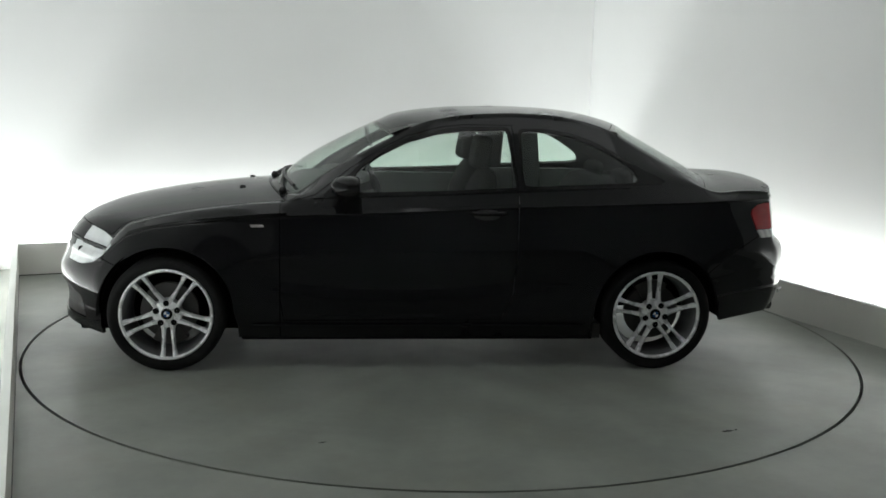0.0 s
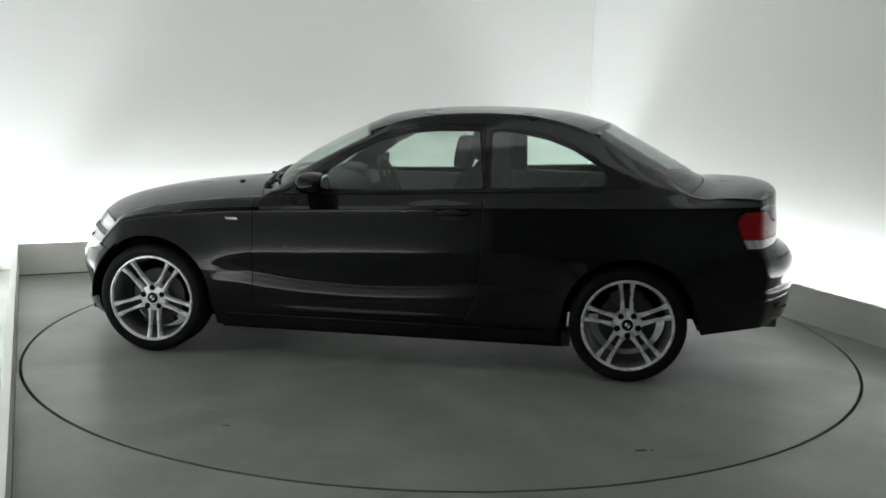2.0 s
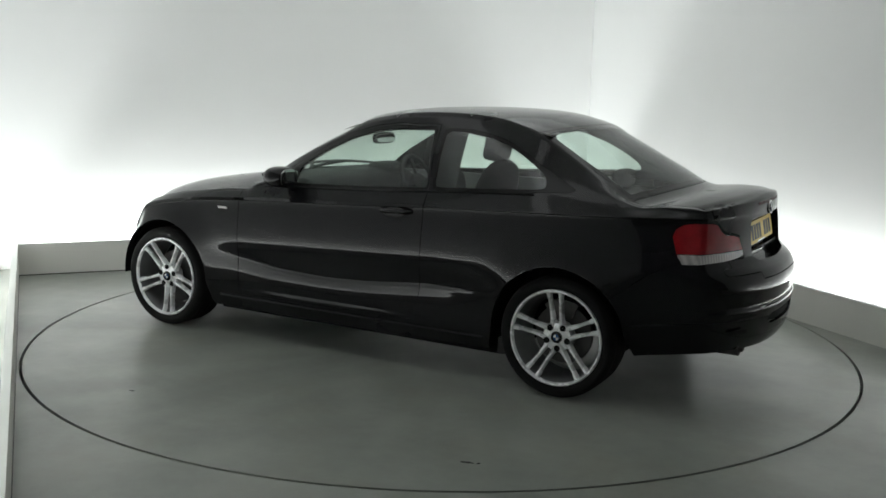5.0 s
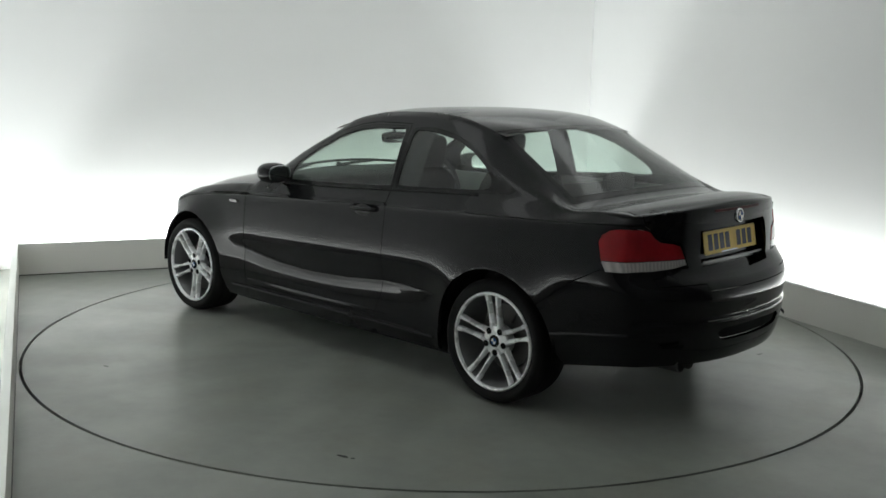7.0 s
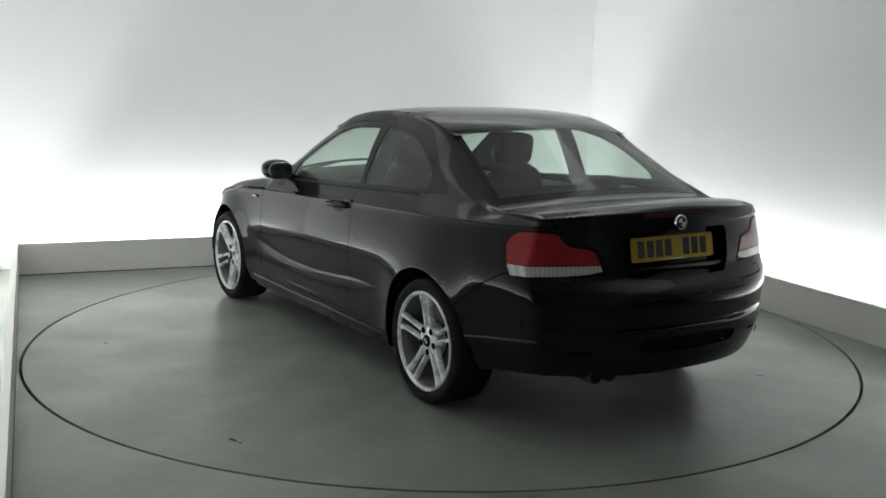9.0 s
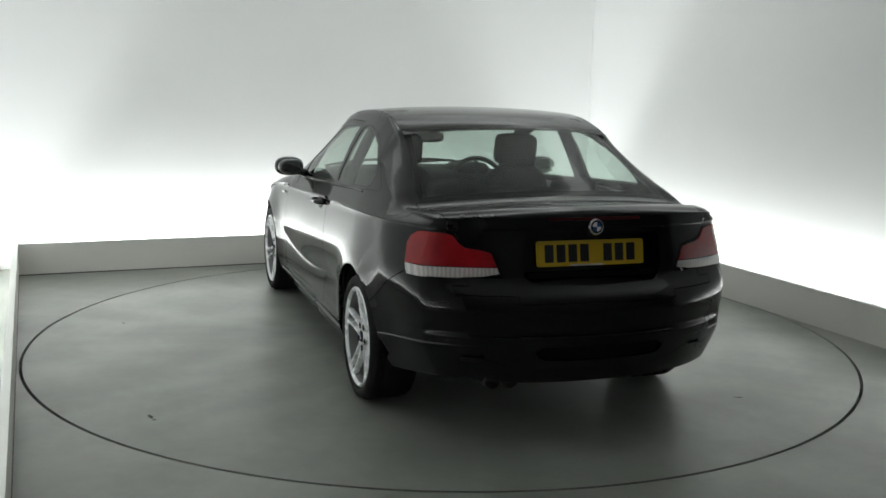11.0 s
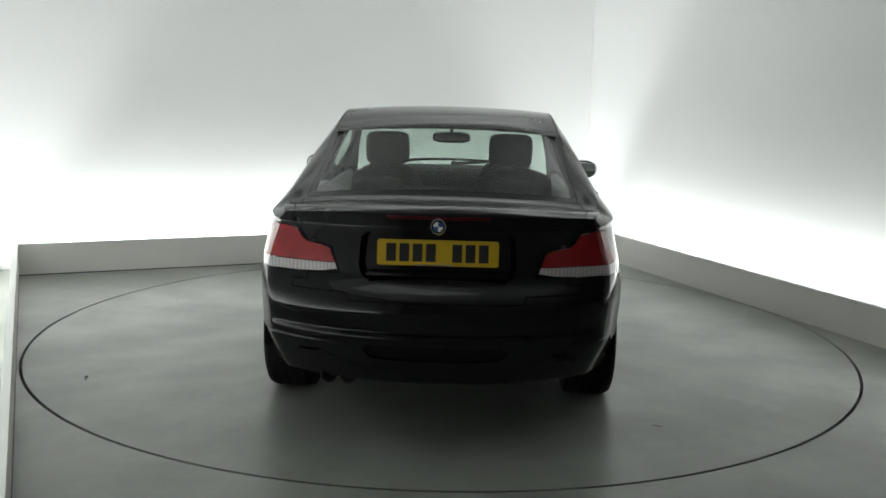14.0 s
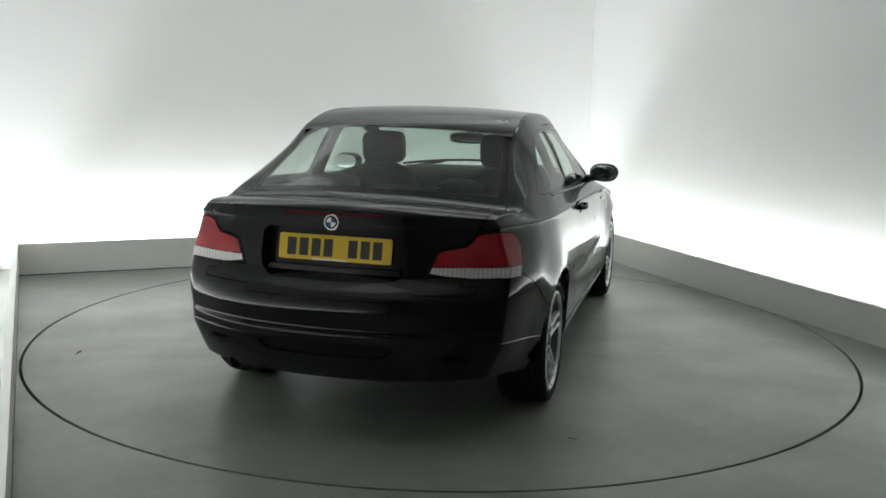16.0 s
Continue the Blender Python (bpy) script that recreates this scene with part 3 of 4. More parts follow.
    cut(bm, tag, [(-0.05, 0.42), (0.42, 0.40), (0.60, 0.36), (0.62, 0.24), (-0.05, 0.22)], (1, 2), lambda f: nose(f) and f.normal.x > 0.2, INTAKE)
    for wx in (WHEEL_X, -WHEEL_X):
        ring = [(wx + ARCH * math.cos(a), HUB_Z + ARCH * math.sin(a)) for a in [2 * math.pi * k / 48 for k in range(48)]]
        cut(bm, tag, ring, (0, 2), lambda f: f.calc_center_median().y > 0.5, GONE)
        ahead, behind = (0.36, 0.372) if wx > 0 else (0.372, 0.40)
        cut(bm, tag, [(wx - behind, 0.05), (wx - behind, 0.24), (wx - ARCH * 0.99, HUB_Z + 0.02), (wx + ARCH * 0.99, HUB_Z + 0.02), (wx + ahead, 0.22), (wx + ahead, 0.05)], (0, 2), lambda f: f.calc_center_median().y > 0.4, GONE)
    bm.normal_update()
    return bm, tag


SKIN, TAG = build_skin()


def panel(name, value, mat, parent, label="", mirror=None, gap=0.0022, rim=0.018, lift=0.0, deep=0.0):
    """A panel of the skin with a turned-in rim. mirror: None joins both halves, 1 is the left one, -1 the right one."""
    faces = [f for f in SKIN.faces if f[TAG] == value]
    index, verts, normals, quads = {}, [], [], []
    for f in faces:
        for v in f.verts:
            if v not in index:
                index[v] = len(verts)
                verts.append(v.co.copy())
                normals.append(v.normal.copy())
        quads.append([index[v] for v in f.verts])
    fs = set(faces)
    border = {}
    for f in faces:
        for lp in f.loops:
            e = lp.edge
            if len([g for g in e.link_faces if g in fs]) == 1:
                a, b = lp.vert, lp.link_loop_next.vert
                if abs(a.co.y) < 1e-4 and abs(b.co.y) < 1e-4:
                    continue
                inward = f.normal.cross(b.co - a.co).normalized()
                for v in (a, b):
                    border.setdefault(v, []).append(inward)
                quads.append(("rim", a, b))
    for v, ins in border.items():
        d = sum(ins, Vector()) / len(ins)
        if abs(v.co.y) < 1e-4:
            d.y = 0
        verts[index[v]] += d * gap
    for k in range(len(verts)):
        verts[k] += normals[k] * lift
    polys, rims = [q for q in quads if q[0] != "rim"], [q for q in quads if q[0] == "rim"]
    extra = {}
    for _, a, b in rims:
        for v in (a, b):
            if v not in extra:
                extra[v] = len(verts)
                p = verts[index[v]]
                inward = sum(border[v], Vector()).normalized()
                verts.extend([p.copy(), p - v.normal * (deep if deep and abs(v.co.y) < 0.36 and v.co.z < 0.935 else rim)])
                normals.extend([-inward, -inward])
    for _, a, b in rims:
        ia, ib = extra[a], extra[b]
        polys.append([ib, ia, ia + 1, ib + 1])
    sides = [1, -1] if mirror is None else [mirror]
    vv, nn, pp = [], [], []
    for s in sides:
        o = len(vv)
        vv += [(v.x, v.y * s, v.z) for v in verts]
        nn += [(q.x, q.y * s, q.z) for q in normals]
        pp += [[i + o for i in (q if s > 0 else q[::-1])] for q in polys]
    me = bpy.data.meshes.new(name)
    me.from_pydata(vv, [], pp)
    me.materials.append(mat)
    for f in me.polygons:
        f.use_smooth = True
    me.normals_split_custom_set_from_vertices([Vector(q).normalized() if Vector(q).length > 0 else Vector((0, 0, 1)) for q in nn])
    ob = new(name, me)
    ob.parent = parent
    ob.matrix_local = CAR if parent == car else Matrix.Identity(4)
    if label:
        ob["label"] = label
    return ob


body = panel("body", BODY, PAINT, car, "gloss black body shell")
panel("bonnet", BONNET, PAINT, car)
panel("roof", ROOF, PAINT, car, rim=0.006)
boot_lid = panel("boot_lid", BOOT, PAINT, car, rim=0.012, deep=0.06)
panel("plate_pocket", POCKET, PAINT, boot_lid, "black recess behind the plate", lift=-0.058, gap=0.0, rim=0.0)
front_bumper = panel("front_bumper", BUMPER_F, PAINT, car)
rear_bumper = panel("rear_bumper", BUMPER_R, PAINT, car)
panel("diffuser", DIFFUSER, UNDER, rear_bumper, "dark sunk plastic insert", lift=-0.014, rim=0.0)
panel("air_intake", INTAKE, TRIM, front_bumper, "black grille insert", lift=-0.01)
windscreen = panel("windscreen", WINDSCREEN, SCREEN_GLASS, car, "clear greenish glass", rim=0.0, gap=0.0)
panel("screen_border", SCREEN_TRIM, GLOSS_TRIM, windscreen, "black border", gap=0.0, rim=0.003)
rear_window = panel("rear_window", REAR_SCREEN, REAR_GLASS, car, "tinted glass", rim=0.0, gap=0.0)
panel("screen_border", REAR_TRIM, GLOSS_TRIM, rear_window, "black border", gap=0.0, rim=0.003)
for o in (windscreen, rear_window):
    o.visible_shadow = False
doors = {}
for s in (1, -1):
    panel("front_wing", FENDER, PAINT, car, mirror=s)
    doors[s] = panel("door", DOOR, PAINT, car, "closed black door", mirror=s)
    for nm, v in (("door_window", DOOR_WIN), ("quarter_window", QUARTER_WIN)):
        o = panel(nm, v, SIDE_GLASS, car, "greenish glass", mirror=s, rim=0.0, gap=0.0, lift=-0.003)
        o.visible_shadow = False
    panel("window_trim", WIN_TRIM, GLOSS_TRIM, car, "gloss black frame", mirror=s, gap=0.0)
    lamp = panel("tail_lamp", TAIL_RED, RED_LENS, car, "dark red lens", mirror=s, lift=0.003)
    panel("reversing_lens", TAIL_WHITE, CLEAR_LENS, lamp, "clear ribbed strip", mirror=s, lift=0.003, gap=0.001)
    panel("headlamp", HEADLAMP, HEAD_LENS, car, "clear headlamp lens", mirror=s, lift=0.002)


def cabin_lining():
    """Matt cloth on the inside of the rails and the pillars, left half and right half."""
    keep = [f for f in SKIN.faces if f[TAG] in (BODY, DOOR, FENDER, WIN_TRIM, SCREEN_TRIM, REAR_TRIM) and f.calc_center_median().z > 0.985 and -1.74 < f.calc_center_median().x < 0.66]
    bm = bmesh.new()
    for s in (1, -1):
        at = {}
        for f in keep:
            for v in f.verts:
                if v not in at:
                    p = v.co - v.normal * 0.012
                    at[v] = bm.verts.new((p.x, p.y * s, p.z))
            corners = [at[v] for v in f.verts]
            if len(set(corners)) > 2:
                bm.faces.new(corners if s > 0 else corners[::-1])
    return bm


LINING = cabin_lining()
SKIN.free()


def on_car(name, bm, mat, label="", parent=car, smooth=True, bevel=0.0):
    """A part in the car's own measures."""
    ob = part(name, bm, mat, parent, label, smooth, bevel)
    ob.matrix_local = CAR if parent == car else Matrix.Identity(4)
    return ob


# ---- underbody, wheel housings and firewalls ----
def underbody():
    bm = box(-1.0, 0.95, -0.74, 0.74, 0.145, 0.27)
    on_car("floor_pan", bm, UNDER, "matt black floor pan", bevel=0.01)
    on_car("engine_tray", box(0.952, 1.86, -0.52, 0.52, 0.15, 0.62), UNDER, "matt black shield under the engine", bevel=0.02)
    on_car("boot_tray", box(-1.98, -1.002, -0.54, 0.54, 0.29, 0.66), UNDER, "matt black tray under the boot", bevel=0.02)
    for s in (1, -1):
        on_car("door_card", box(-0.56, 0.70, s * 0.70, s * 0.735, 0.25, 0.945), DOOR_TRIM, "grey inner door trim", bevel=0.008)
        on_car("side_card", box(-1.30, -0.565, s * 0.69, s * 0.73, 0.70, 0.985), DOOR_TRIM, "grey inner side trim", bevel=0.008)
        on_car("side_wall", box(-0.96, -0.565, s * 0.70, s * 0.735, 0.25, 0.698), UNDER, "dark inner side wall")
        on_car("foot_well", box(0.702, 0.92, s * 0.70, s * 0.735, 0.25, 0.88), UNDER, "dark inner wing")
        for wx in (WHEEL_X, -WHEEL_X):
            # a half drum over the wheel, closed towards the middle of the car
            bm = bmesh.new()
            r, n = ARCH + 0.012, 24
            a = [math.radians(-4 + 188 * k / n) for k in range(n + 1)]
            outer = [bm.verts.new((wx + r * math.cos(t), s * 0.835, HUB_Z + r * math.sin(t))) for t in a]
            inner = [bm.verts.new((wx + r * math.cos(t), s * 0.53, HUB_Z + r * math.sin(t))) for t in a]
            for k in range(n):
                bm.faces.new((outer[k], outer[k + 1], inner[k + 1], inner[k]))
            bm.faces.new(inner)
            on_car("wheel_housing", bm, UNDER, "matt black liner")


underbody()


# ---- wheels ----
def spoke_pair():
    """Two arms from the hub to the rim with a sunk web between them, pointing along +X; Z is outwards."""
    bm = bmesh.new()
    for s in (1, -1):
        rows = []
        for r, off, half, top, deep in ((0.045, 0.024, 0.017, -0.002, 0.03), (0.085, 0.0235, 0.0098, 0.0, 0.03), (0.13, 0.0245, 0.0080, 0.006, 0.028), (0.19, 0.0285, 0.0084, 0.014, 0.026), (0.222, 0.0325, 0.0120, 0.020, 0.024), (0.236, 0.036, 0.0175, 0.024, 0.02)):
            y = s * off
            rows.append([bm.verts.new((r, y + a * half, z)) for a, z in ((-1.25, top - deep), (-1, top - 0.006), (-0.55, top), (0.55, top), (1, top - 0.006), (1.25, top - deep))])
        for a, b in zip(rows, rows[1:]):
            for k in range(5):
                bm.faces.new((a[k], a[k + 1], b[k + 1], b[k]))
        bm.faces.new(rows[0])
        bm.faces.new(rows[-1][::-1])
    return bm


def build_wheel():
    wheel = part("wheel", lathe([(0.205, -0.16), (0.212, -0.15), (0.215, -0.06), (0.224, 0.0), (0.234, 0.012), (0.238, 0.022), (0.240, 0.024), (0.2445, 0.020), (0.2445, 0.006), (0.240, -0.012), (0.236, -0.17), (0.205, -0.17)], 72), BARREL, car, "silver alloy wheel with five double spokes")
    part("rim_lip", lathe([(0.229, 0.014), (0.232, 0.024), (0.237, 0.029), (0.2425, 0.029), (0.2465, 0.024), (0.2465, 0.012)], 72), ALLOY, wheel, "bright silver rim edge")
    # tyre with a rounded shoulder and grooves
    prof = [(0.244, 0.018), (0.259, 0.029), (0.280, 0.033), (0.295, 0.027), (0.305, 0.010)]
    for k in range(4):
        z = -0.012 - k * 0.045
        prof += [(0.309, z + 0.014), (0.3095, z - 0.014), (0.302, z - 0.017), (0.302, z - 0.022)]
    prof += [(0.305, -0.185), (0.293, -0.20), (0.262, -0.205), (0.236, -0.185), (0.236, -0.02)]
    part("tyre", lathe(prof, 72, closed=True), RUBBER, wheel, "black low-profile tyre")
    pair = spoke_pair()
    me = None
    for k in range(5):
        m = Matrix.Rotation(2 * math.pi * k / 5, 4, "Z")
        if me is None:
            ob = part("double_spoke", pair, ALLOY, wheel)
            me = ob.data
        else:
            ob = new("double_spoke", me)
            ob.parent = wheel
        ob.matrix_local = m
    part("hub", lathe([(0.001, 0.002), (0.034, 0.002), (0.040, -0.002), (0.072, -0.004), (0.078, -0.012), (0.078, -0.06), (0.001, -0.06)], 40), ALLOY, wheel, "alloy hub")
    part("centre_cap", lathe([(0.0005, 0.008), (0.020, 0.0075), (0.029, 0.006), (0.031, 0.001)], 32), GLOSS_TRIM, wheel, "round dark cap")
    bm = lathe([(0.0005, 0.0095), (0.016, 0.009), (0.0165, 0.007)], 24)
    part("cap_emblem", bm, BADGE_BLUE, wheel, "blue and white roundel")
    bm = bmesh.new()
    for a in (0, math.pi):
        prism([(0, 0)] + [(0.0145 * math.cos(a + b), 0.0145 * math.sin(a + b)) for b in (0, 0.4, 0.8, 1.2, math.pi / 2)], 0.001, pose(0, 0, 0.0097), bm)
    part("cap_emblem", bm, BADGE_WHITE, wheel, "white quarters", smooth=False)
    me = None
    for k in range(5):
        a = 2 * math.pi * (k + 0.5) / 5
        if me is None:
            ob = part("bolt_hole", lathe([(0.0005, 0.0), (0.012, 0.0), (0.0125, 0.0015), (0.0155, 0.0018), (0.0165, 0.0)], 16), UNDER, wheel, "dark bolt recess")
            me = ob.data
        else:
            ob = new("bolt_hole", me)
            ob["label"] = "dark bolt recess"
            ob.parent = wheel
        ob.matrix_local = pose(0.058 * math.cos(a), 0.058 * math.sin(a), 0.0012)
    part("brake_disc", lathe([(0.06, -0.085), (0.08, -0.085), (0.152, -0.085), (0.154, -0.088), (0.154, -0.108), (0.06, -0.108)], 48), STEEL, wheel, "grey steel brake disc")
    bm = bmesh.new()
    arc = [radians(-32 + 64 * k / 8) for k in range(9)]
    prism([(0.095 * math.cos(a), 0.095 * math.sin(a)) for a in arc] + [(0.178 * math.cos(a), 0.178 * math.sin(a)) for a in arc[::-1]], 0.055, pose(0, 0, -0.125), bm)
    part("brake_caliper", bm, STEEL, wheel, "dull grey caliper", bevel=0.004)
    return wheel


master = build_wheel()
FACE_Y = 0.825


def wheel_pose(x, s, spin):
    return CAR @ pose(x, s * FACE_Y, 0.3095) @ pose(0, 0, 0, -90 * s, 0, 0) @ pose(0, 0, 0, 0, 0, spin)


master.matrix_local = wheel_pose(WHEEL_X, 1, 92)
for x, s, spin in ((-WHEEL_X, 1, -86), (WHEEL_X, -1, 40), (-WHEEL_X, -1, 15)):
    copy_thing(master, wheel_pose(x, s, spin))


# ---- lamps, mirrors, handles and trim ----
def tail_x(z, y=0.0):
    """How far back the tail lies at a height, off the pocket of the plate."""
    return TAIL(z) + 0.17 * (abs(y) / 0.72) ** 2.5


def flat_disc(r, h, segs=28):
    return lathe([(0.0005, h), (r * 0.9, h * 0.9), (r, 0.0)], segs)


BACKWARD = pose(0, 0, 0, 90, 0, -90)  # local Z points to the rear, local X to the car's right
badge_at = Matrix.Translation((tail_x(0.955) - 0.001, 0, 0.955)) @ pose(0, 0, 0, 0, 4, 0) @ BACKWARD
badge = on_car("badge", flat_disc(0.037, 0.008), CHROME, "round chrome-rimmed roundel", boot_lid)
badge.matrix_local = badge_at
bm = flat_disc(0.031, 0.0092)
on_car("badge_field", bm, GLOSS_TRIM, "black ring", badge)
for k, mat in enumerate((BADGE_BLUE, BADGE_WHITE, BADGE_BLUE, BADGE_WHITE)):
    a = k * math.pi / 2
    bm = prism([(0, 0)] + [(0.021 * math.cos(a + b), 0.021 * math.sin(a + b)) for b in (0, 0.3, 0.6, 0.9, 1.2, math.pi / 2)], 0.0012, pose(0, 0, 0.0092))
    on_car("badge_quarter", bm, mat, "white quarter" if k % 2 else "blue quarter", badge, smooth=False)
plate_at = Matrix.Translation((-2.112, 0, 0.835)) @ pose(0, 0, 0, 0, 10.5, 0) @ BACKWARD
bm = prism(rounded([(-0.26, -0.0555), (0.26, -0.0555), (0.26, 0.0555), (-0.26, 0.0555)], 0.012, 3), 0.004)
plate = on_car("number_plate", bm, PLATE, "yellow plate with black characters made plain", boot_lid, smooth=False)
plate.matrix_local = plate_at
# plain bars stand for the characters
step = 0.0565
for k in range(8):
    if k == 4:
        continue
    x = -0.200 + k * step
    bm = box(x - 0.021, x + 0.021, -0.0385, 0.0385, 0.004, 0.0048)
    on_car("character_bar", bm, INK, "plain black bar", plate, smooth=False)
bm = box(-0.10, 0.06, -0.0545, -0.0495, 0.004, 0.0046)
on_car("maker_strip", bm, CHROME, "thin pale strip", plate, smooth=False)
bm = prism(rounded([(-0.31, -0.012), (0.31, -0.012), (0.30, 0.012), (-0.30, 0.012)], 0.01, 3), 0.022, Matrix.Translation((-2.115, 0, 0.745)) @ BACKWARD)
on_car("boot_handle", bm, GLOSS_TRIM, "gloss black grip strip under the plate", boot_lid, bevel=0.004)
# high brake light under the lip, laid on the boot lid's own surface
lid = BVHTree.FromPolygons([v.co for v in boot_lid.data.vertices], [p.vertices for p in boot_lid.data.polygons])
bm = bmesh.new()
rows = []
for k in range(23):
    y = -0.22 + 0.02 * k
    row = []
    for z, d in ((0.982, -0.004), (0.984, 0.002), (0.996, 0.002), (0.998, -0.004)):
        at = lid.ray_cast(Vector((-3.0, y, z)), Vector((1, 0, 0)))[0]
        row.append(bm.verts.new((at.x - d, y, z)))
    rows.append(row)
for a, b in zip(rows, rows[1:]):
    for i in range(3):
        bm.faces.new((a[i], a[i + 1], b[i + 1], b[i]))
on_car("brake_light", bm, DARK_LENS, "narrow dark red strip", boot_lid)
# exhaust, tow cover, reflectors
for y in (0.375, 0.458):
    bm = lathe([(0.034, 0.0), (0.038, -0.003), (0.038, -0.16), (0.034, -0.16), (0.034, 0.0)], 24, m=Matrix.Translation((-2.15, y, 0.296)) @ pose(0, 0, 0, 0, -90, 0))
    on_car("exhaust_tip", bm, STEEL, "dull steel tailpipe")
for s in (1, -1):
    # side indicator on the wing
    bm = prism(rounded([(-0.038, -0.007), (0.030, -0.007), (0.038, 0.007), (-0.031, 0.007)], 0.005, 3), 0.006, Matrix.Translation((0.853, s * 0.838, 0.788)) @ pose(0, 0, 0, 90, 0, 0) @ pose(0, 0, -0.003))
    on_car("side_indicator", bm, CLEAR_LENS, "clear ribbed lens")
    # door handle: a bow over a dark hollow
    door = doors[s]
    bm = tube([(-0.285, s * 0.838, 0.868), (-0.30, s * 0.862, 0.868), (-0.34, s * 0.870, 0.868), (-0.40, s * 0.870, 0.869), (-0.45, s * 0.864, 0.870), (-0.47, s * 0.838, 0.870)], 0.013, 10)
    on_car("door_handle", bm, PAINT, "black bow handle", door)
    bm = blob((0.072, 0.010, 0.030), Matrix.Translation((-0.37, s * 0.836, 0.858)), 2.2)
    on_car("handle_hollow", bm, TRIM, "dark hollow behind the handle", door)
    # door mirror
    bm = blob((0.088, 0.092, 0.060), Matrix.Translation((0.375, s * 0.882, 1.004)) @ pose(0, 0, 0, 0, 0, -s * 12), 2.4, nu=28, nv=16)
    for v in bm.verts:
        if v.co.x < 0.318:
            v.co.x = 0.318 + (v.co.x - 0.318) * 0.12
    mir = on_car("door_mirror", bm, PAINT, "black mirror housing", door)
    bm = blob((0.004, 0.080, 0.048), Matrix.Translation((0.308, s * 0.882, 1.005)), 2.6, nu=28, nv=12)
    on_car("mirror_glass", bm, MIRROR, "mirror glass", mir)
    bm = tube([(0.42, s * 0.765, 0.955), (0.405, s * 0.79, 0.96), (0.39, s * 0.825, 0.97), (0.38, s * 0.85, 0.985)], 0.026, 12, taper=0.9)
    on_car("mirror_foot", bm, TRIM, "matt black foot", mir)
    # sill blade and belt moulding
    bm = tube([(0.88 - 0.1 * k, s * (SILL_Y(0.88 - 0.1 * k) - 0.003), 0.25) for k in range(19)], 0.010, 8)
    on_car("sill_blade", bm, PAINT, "black sill extension")
    bm = tube([(x, s * (BELT_Y(x) + 0.004), BELT_Z(x) - 0.006) for x in [0.56 - 0.0905 * k for k in range(20)]], 0.006, 8)
    on_car("belt_moulding", bm, GLOSS_TRIM, "gloss black strip", car)
    # tail reflector in the bumper
    bm = prism(rounded([(-0.055, -0.008), (0.055, -0.008), (0.055, 0.008), (-0.055, 0.008)], 0.005, 2), 0.004, Matrix.Translation((-2.155, s * 0.56, 0.40)) @ pose(0, 0, 0, 0, 0, -s * 34) @ BACKWARD)
    on_car("bumper_reflector", bm, GLOSS_TRIM, "dark reflector", rear_bumper)
    # mud flap stub behind the wheel housing
    bm = box(-1.03, -0.985, s * 0.68, s * 0.79, 0.165, 0.25)
    on_car("wheel_deflector", bm, TRIM, "small black deflector", bevel=0.004)
    # washer jet
    bm = blob((0.018, 0.012, 0.007), Matrix.Translation((0.98, s * 0.30, TOP(1.0) - 0.004)), 2.2, nu=10, nv=6)
    on_car("washer_jet", bm, TRIM, "black washer jet")


def wiper(y0, y1):
    """One arm with its blade, parked at the foot of the screen."""
    def foot(y, up=0.0):
        x = 0.80 - 0.13 * (y / 0.69) ** 2 - up
        return (x, y, TOP(0.80) + 0.014 - 0.055 * (abs(y) / 0.69) ** 2.2 + up * 0.66)
    bm = tube([foot(y0 + (y1 - y0) * k / 6, 0.035) for k in range(7)], 0.009, 6)
    tube([foot(y1 - (y1 - y0) * 0.05, -0.02), foot(y1 - (y1 - y0) * 0.25, 0.0), foot((y0 + y1) / 2, 0.03)], 0.011, 6, bm)
    bmesh.ops.create_icosphere(bm, subdivisions=2, radius=0.022, matrix=Matrix.Translation(foot(y1 - (y1 - y0) * 0.05, -0.02)))
    on_car("wiper", bm, TRIM, "black wiper arm and blade")


wiper(-0.55, 0.02)
wiper(0.0, 0.58)


# ---- the cabin ----
def seat(y):
    bm = blob((0.27, 0.25, 0.10), Matrix.Translation((-0.02, y, 0.44)) @ pose(0, 0, 0, 0, -8, 0), 3.2)
    ob = on_car("front_seat", bm, CLOTH, "dark cloth front seat")
    bm = blob((0.085, 0.235, 0.36), Matrix.Translation((-0.33, y, 0.73)) @ pose(0, 0, 0, 0, -17, 0), 3.0)
    on_car("seat_back", bm, CLOTH, "", ob)
    bm = blob((0.052, 0.130, 0.094), Matrix.Translation((-0.385, y, 1.165)) @ pose(0, 0, 0, 0, -10, 0), 5.0)
    on_car("headrest", bm, CLOTH, "dark padded headrest", ob)
    for d in (0.055, -0.055):
        bm = tube([(-0.395, y + d, 1.02), (-0.39, y + d, 1.10)], 0.007, 8)
        on_car("headrest_rod", bm, CHROME, "", ob)
    return ob


seat(0.365)
seat(-0.365)
bm = blob((0.14, 0.62, 0.30), Matrix.Translation((-1.10, 0, 0.72)) @ pose(0, 0, 0, 0, -22, 0), 4.0)
bench = on_car("rear_seat", bm, CLOTH, "dark cloth rear bench")
bm = blob((0.25, 0.62, 0.10), Matrix.Translation((-0.86, 0, 0.46)), 4.0)
on_car("seat_cushion", bm, CLOTH, "", bench)
for y in (0.34, -0.34):
    bm = blob((0.05, 0.13, 0.055), Matrix.Translation((-1.235, y, 1.02)), 3.0)
    on_car("headrest", bm, CLOTH, "low rear headrest", bench)
bm = box(-1.78, -1.18, -0.62, 0.62, 0.93, 0.955)
on_car("parcel_shelf", bm, INNER, "dark shelf behind the rear seat", bevel=0.008)
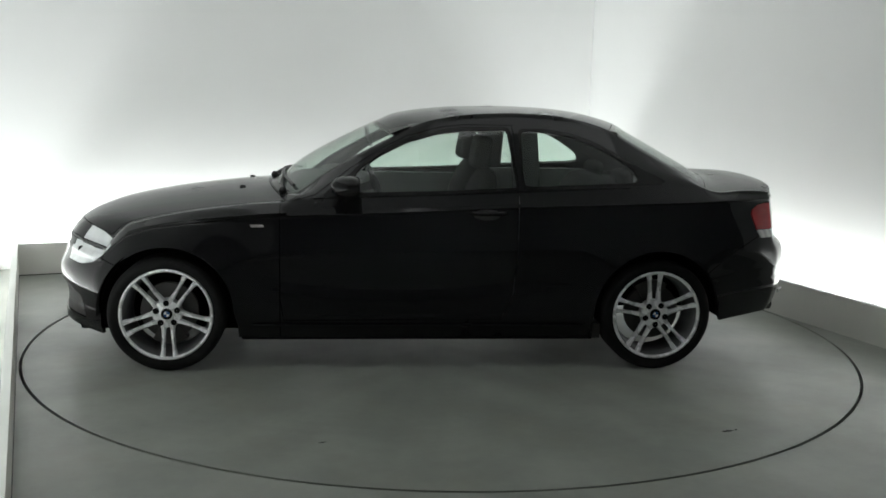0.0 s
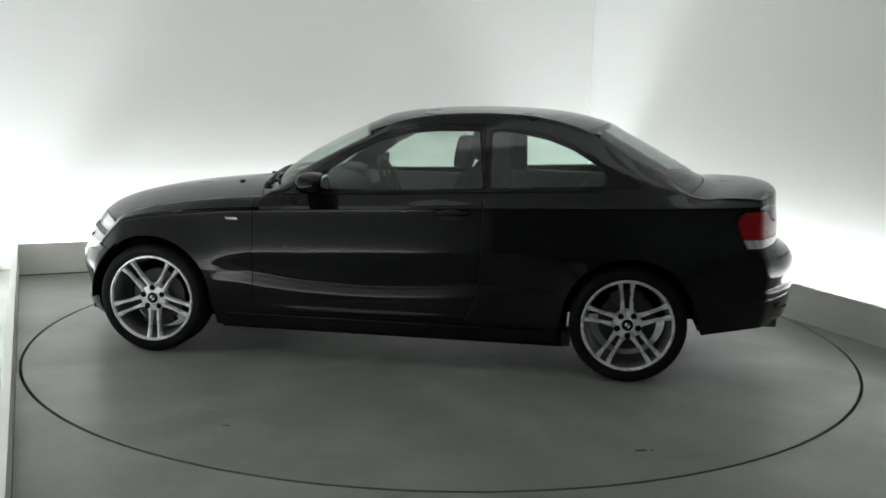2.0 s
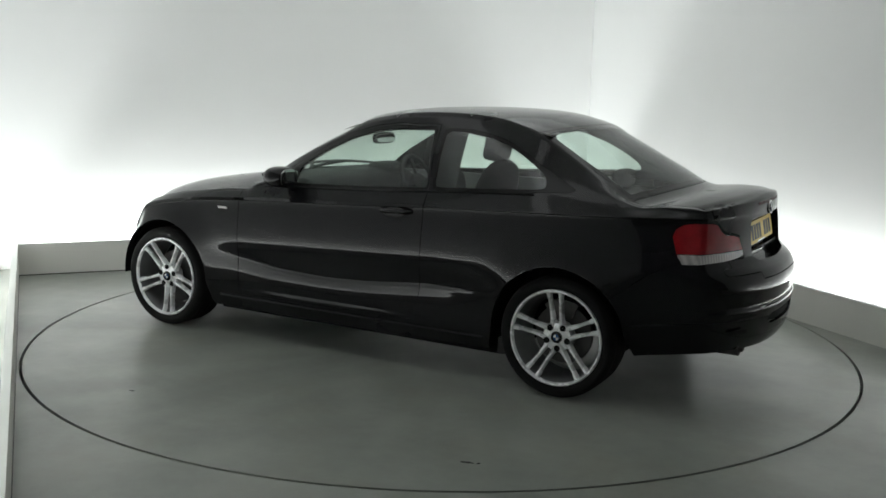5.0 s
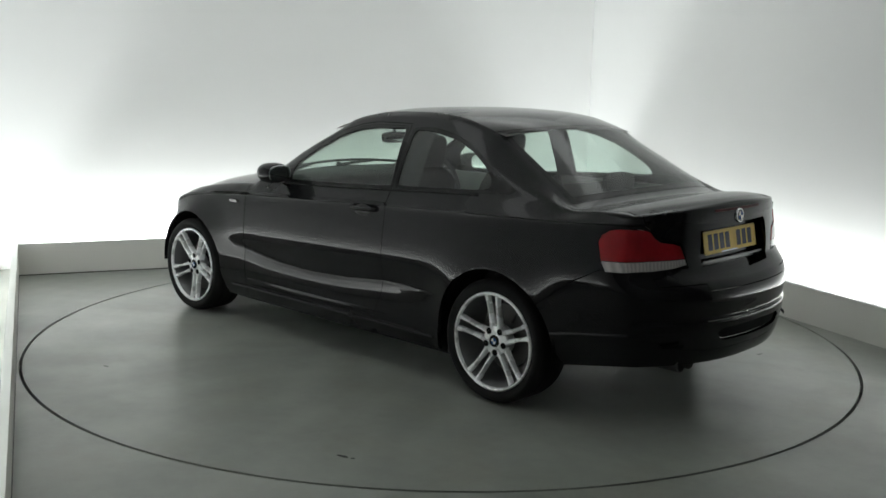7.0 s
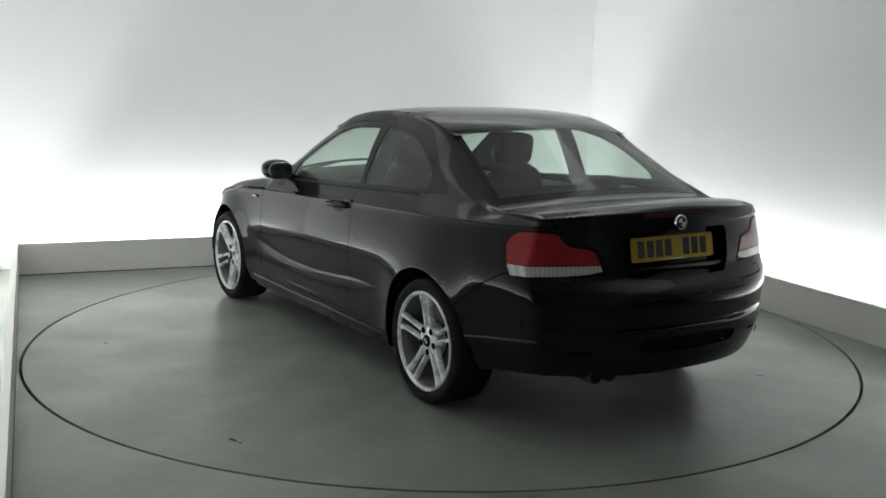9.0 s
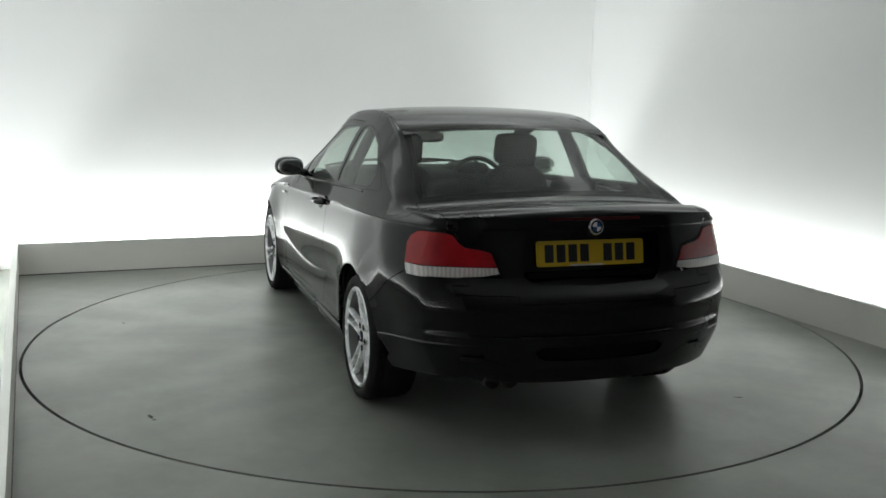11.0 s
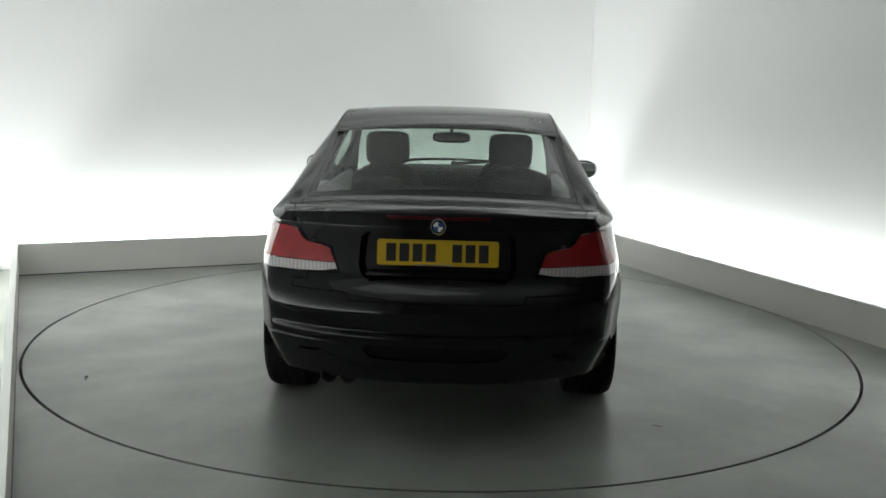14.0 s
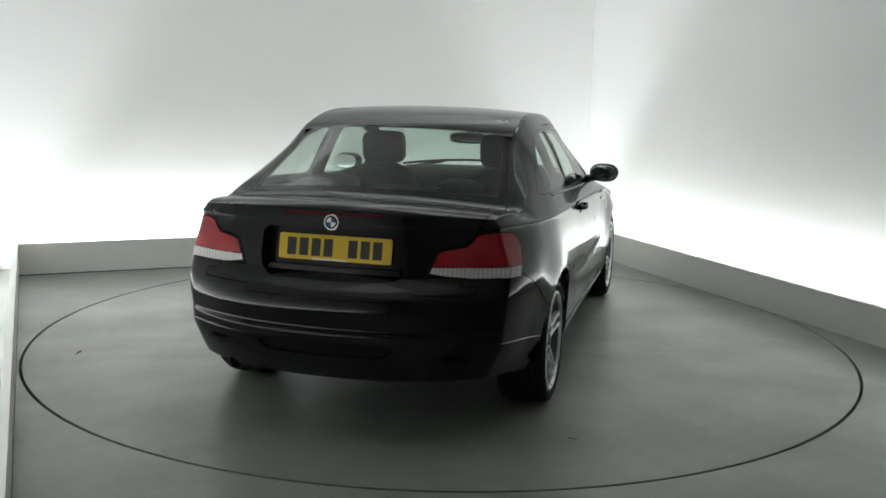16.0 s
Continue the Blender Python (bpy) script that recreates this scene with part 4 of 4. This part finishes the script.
on_car("cabin_lining", LINING, INNER, "dark matt pillar lining")
# dashboard with a binnacle; the wheel is on the car's right
bm = blob((0.22, 0.70, 0.14), Matrix.Translation((0.56, 0, 0.85)), 3.6, nu=28)
dash = on_car("dashboard", bm, INNER, "dark moulded dashboard")
bm = blob((0.10, 0.16, 0.045), Matrix.Translation((0.46, -0.36, 0.975)), 2.6)
on_car("binnacle", bm, INNER, "", dash)
wheel_m = Matrix.Translation((0.20, -0.36, 0.895)) @ pose(0, 0, 0, 0, -66, 0)
bm = bmesh.new()
n1, n2 = 40, 10
rings = [[bm.verts.new(wheel_m @ Vector(((0.18 + 0.016 * math.cos(b)) * math.cos(a), (0.18 + 0.016 * math.cos(b)) * math.sin(a), 0.016 * math.sin(b)))) for b in [2 * math.pi * j / n2 for j in range(n2)]] for a in [2 * math.pi * i / n1 for i in range(n1)]]
for i in range(n1):
    for j in range(n2):
        bm.faces.new((rings[i][j], rings[(i + 1) % n1][j], rings[(i + 1) % n1][(j + 1) % n2], rings[i][(j + 1) % n2]))
steering = on_car("steering_wheel", bm, INNER, "black steering wheel")
bm = blob((0.06, 0.075, 0.03), wheel_m, 2.6)
on_car("wheel_boss", bm, INNER, "", steering)
for a in (0, 90, 180):
    bm = box(0.05, 0.175, -0.014, 0.014, -0.006, 0.006, None, wheel_m @ pose(0, 0, 0, 0, 0, a - 90))
    on_car("wheel_spoke", bm, INNER, "", steering, bevel=0.003)
bm = tube([wheel_m @ Vector((0, 0, 0)), (0.45, -0.36, 0.82)], 0.03, 10)
on_car("steering_column", bm, INNER, "", steering)
bm = blob((0.014, 0.125, 0.036), Matrix.Translation((0.25, 0, 1.20)) @ pose(0, 0, 0, 0, 8, 0), 3.2, nu=24)
im = on_car("interior_mirror", bm, INNER, "black rear-view mirror")
bm = blob((0.003, 0.113, 0.029), Matrix.Translation((0.235, 0, 1.20)) @ pose(0, 0, 0, 0, 8, 0), 3.2, nu=24)
on_car("mirror_glass", bm, MIRROR, "mirror glass", im)
bm = tube([(0.26, 0, 1.21), (0.265, 0, 1.25), (0.27, 0, 1.285)], 0.012, 8)
on_car("mirror_stalk", bm, INNER, "", im)
for s in (1, -1):
    # the broad trim of the B pillar, close behind the glass
    bm = bmesh.new()
    rows = []
    for y, z in ((0.742, 0.95), (0.705, 1.05), (0.665, 1.14), (0.62, 1.235), (0.565, 1.325)):
        rows.append([bm.verts.new((x, s * (y + d), z)) for x, d in ((-0.515, -0.004), (-0.525, 0.008), (-0.60, 0.012), (-0.655, 0.008), (-0.672, -0.006), (-0.655, -0.022), (-0.53, -0.022))])
    for p, q in zip(rows, rows[1:]):
        for k in range(7):
            bm.faces.new((p[k], p[(k + 1) % 7], q[(k + 1) % 7], q[k]))
    bm.faces.new(rows[0])
    bm.faces.new(rows[-1])
    on_car("inner_pillar", bm, INNER, "dark pillar trim")
bm = bmesh.new()
cols = 9
rows = []
for k in range(15):
    x0 = 0.15 - 1.3 * k / 14
    rows.append([bm.verts.new((x0, RAIL_Y(x0) * 0.97 * (2 * j / (cols - 1) - 1), TOP(x0) - 0.035 - CROWN(x0) * abs(2 * j / (cols - 1) - 1) ** 2.2)) for j in range(cols)])
for a, b in zip(rows, rows[1:]):
    for j in range(cols - 1):
        bm.faces.new((a[j], a[j + 1], b[j + 1], b[j]))
bmesh.ops.solidify(bm, geom=bm.faces[:], thickness=0.012)
on_car("headlining", bm, surface("grey_headlining", (0.25, 0.25, 0.24), 0.9), "grey cloth headlining")


# ---- scuffs on the floor ----
def scuff(name, parent, x, y, length, width, turn, seed):
    """A thin ragged smear."""
    rnd = random.Random(seed)
    n = 14
    rim = [(length * math.cos(2 * math.pi * k / n) * rnd.uniform(0.6, 1.0), width * math.sin(2 * math.pi * k / n) * rnd.uniform(0.5, 1.0)) for k in range(n)]
    ob = part(name, prism(rim, 0.0008), SEAM, parent, "small dark smear", smooth=False)
    ob.matrix_local = pose(x, y, 0.0003, 0, 0, turn)
    return ob


scuff("scuff_mark", turntable, 1.155, -1.815, 0.035, 0.013, 15, 3)
scuff("scuff_mark", turntable, 1.20, -1.80, 0.012, 0.008, 40, 4)
scuff("scuff_mark", turntable, 1.62, 1.05, 0.03, 0.006, 70, 5)
scuff("scuff_mark", turntable, -0.7, -1.9, 0.02, 0.005, 20, 6)


# ---- what moves: the turntable carries the car round ----
def motions():
    def heading(t):
        return 5.67 - 6.92 * t + 0.0072 * t * (t - 16)
    steps = [k * 1.0 for k in range(17)]
    walk(turntable, [(t, pose(0, 0, 0, 0, 0, heading(t))) for t in steps])
    walk(car, [(t, pose(0, 0, 0, 0, 0, 180 + heading(t))) for t in steps])


motions()
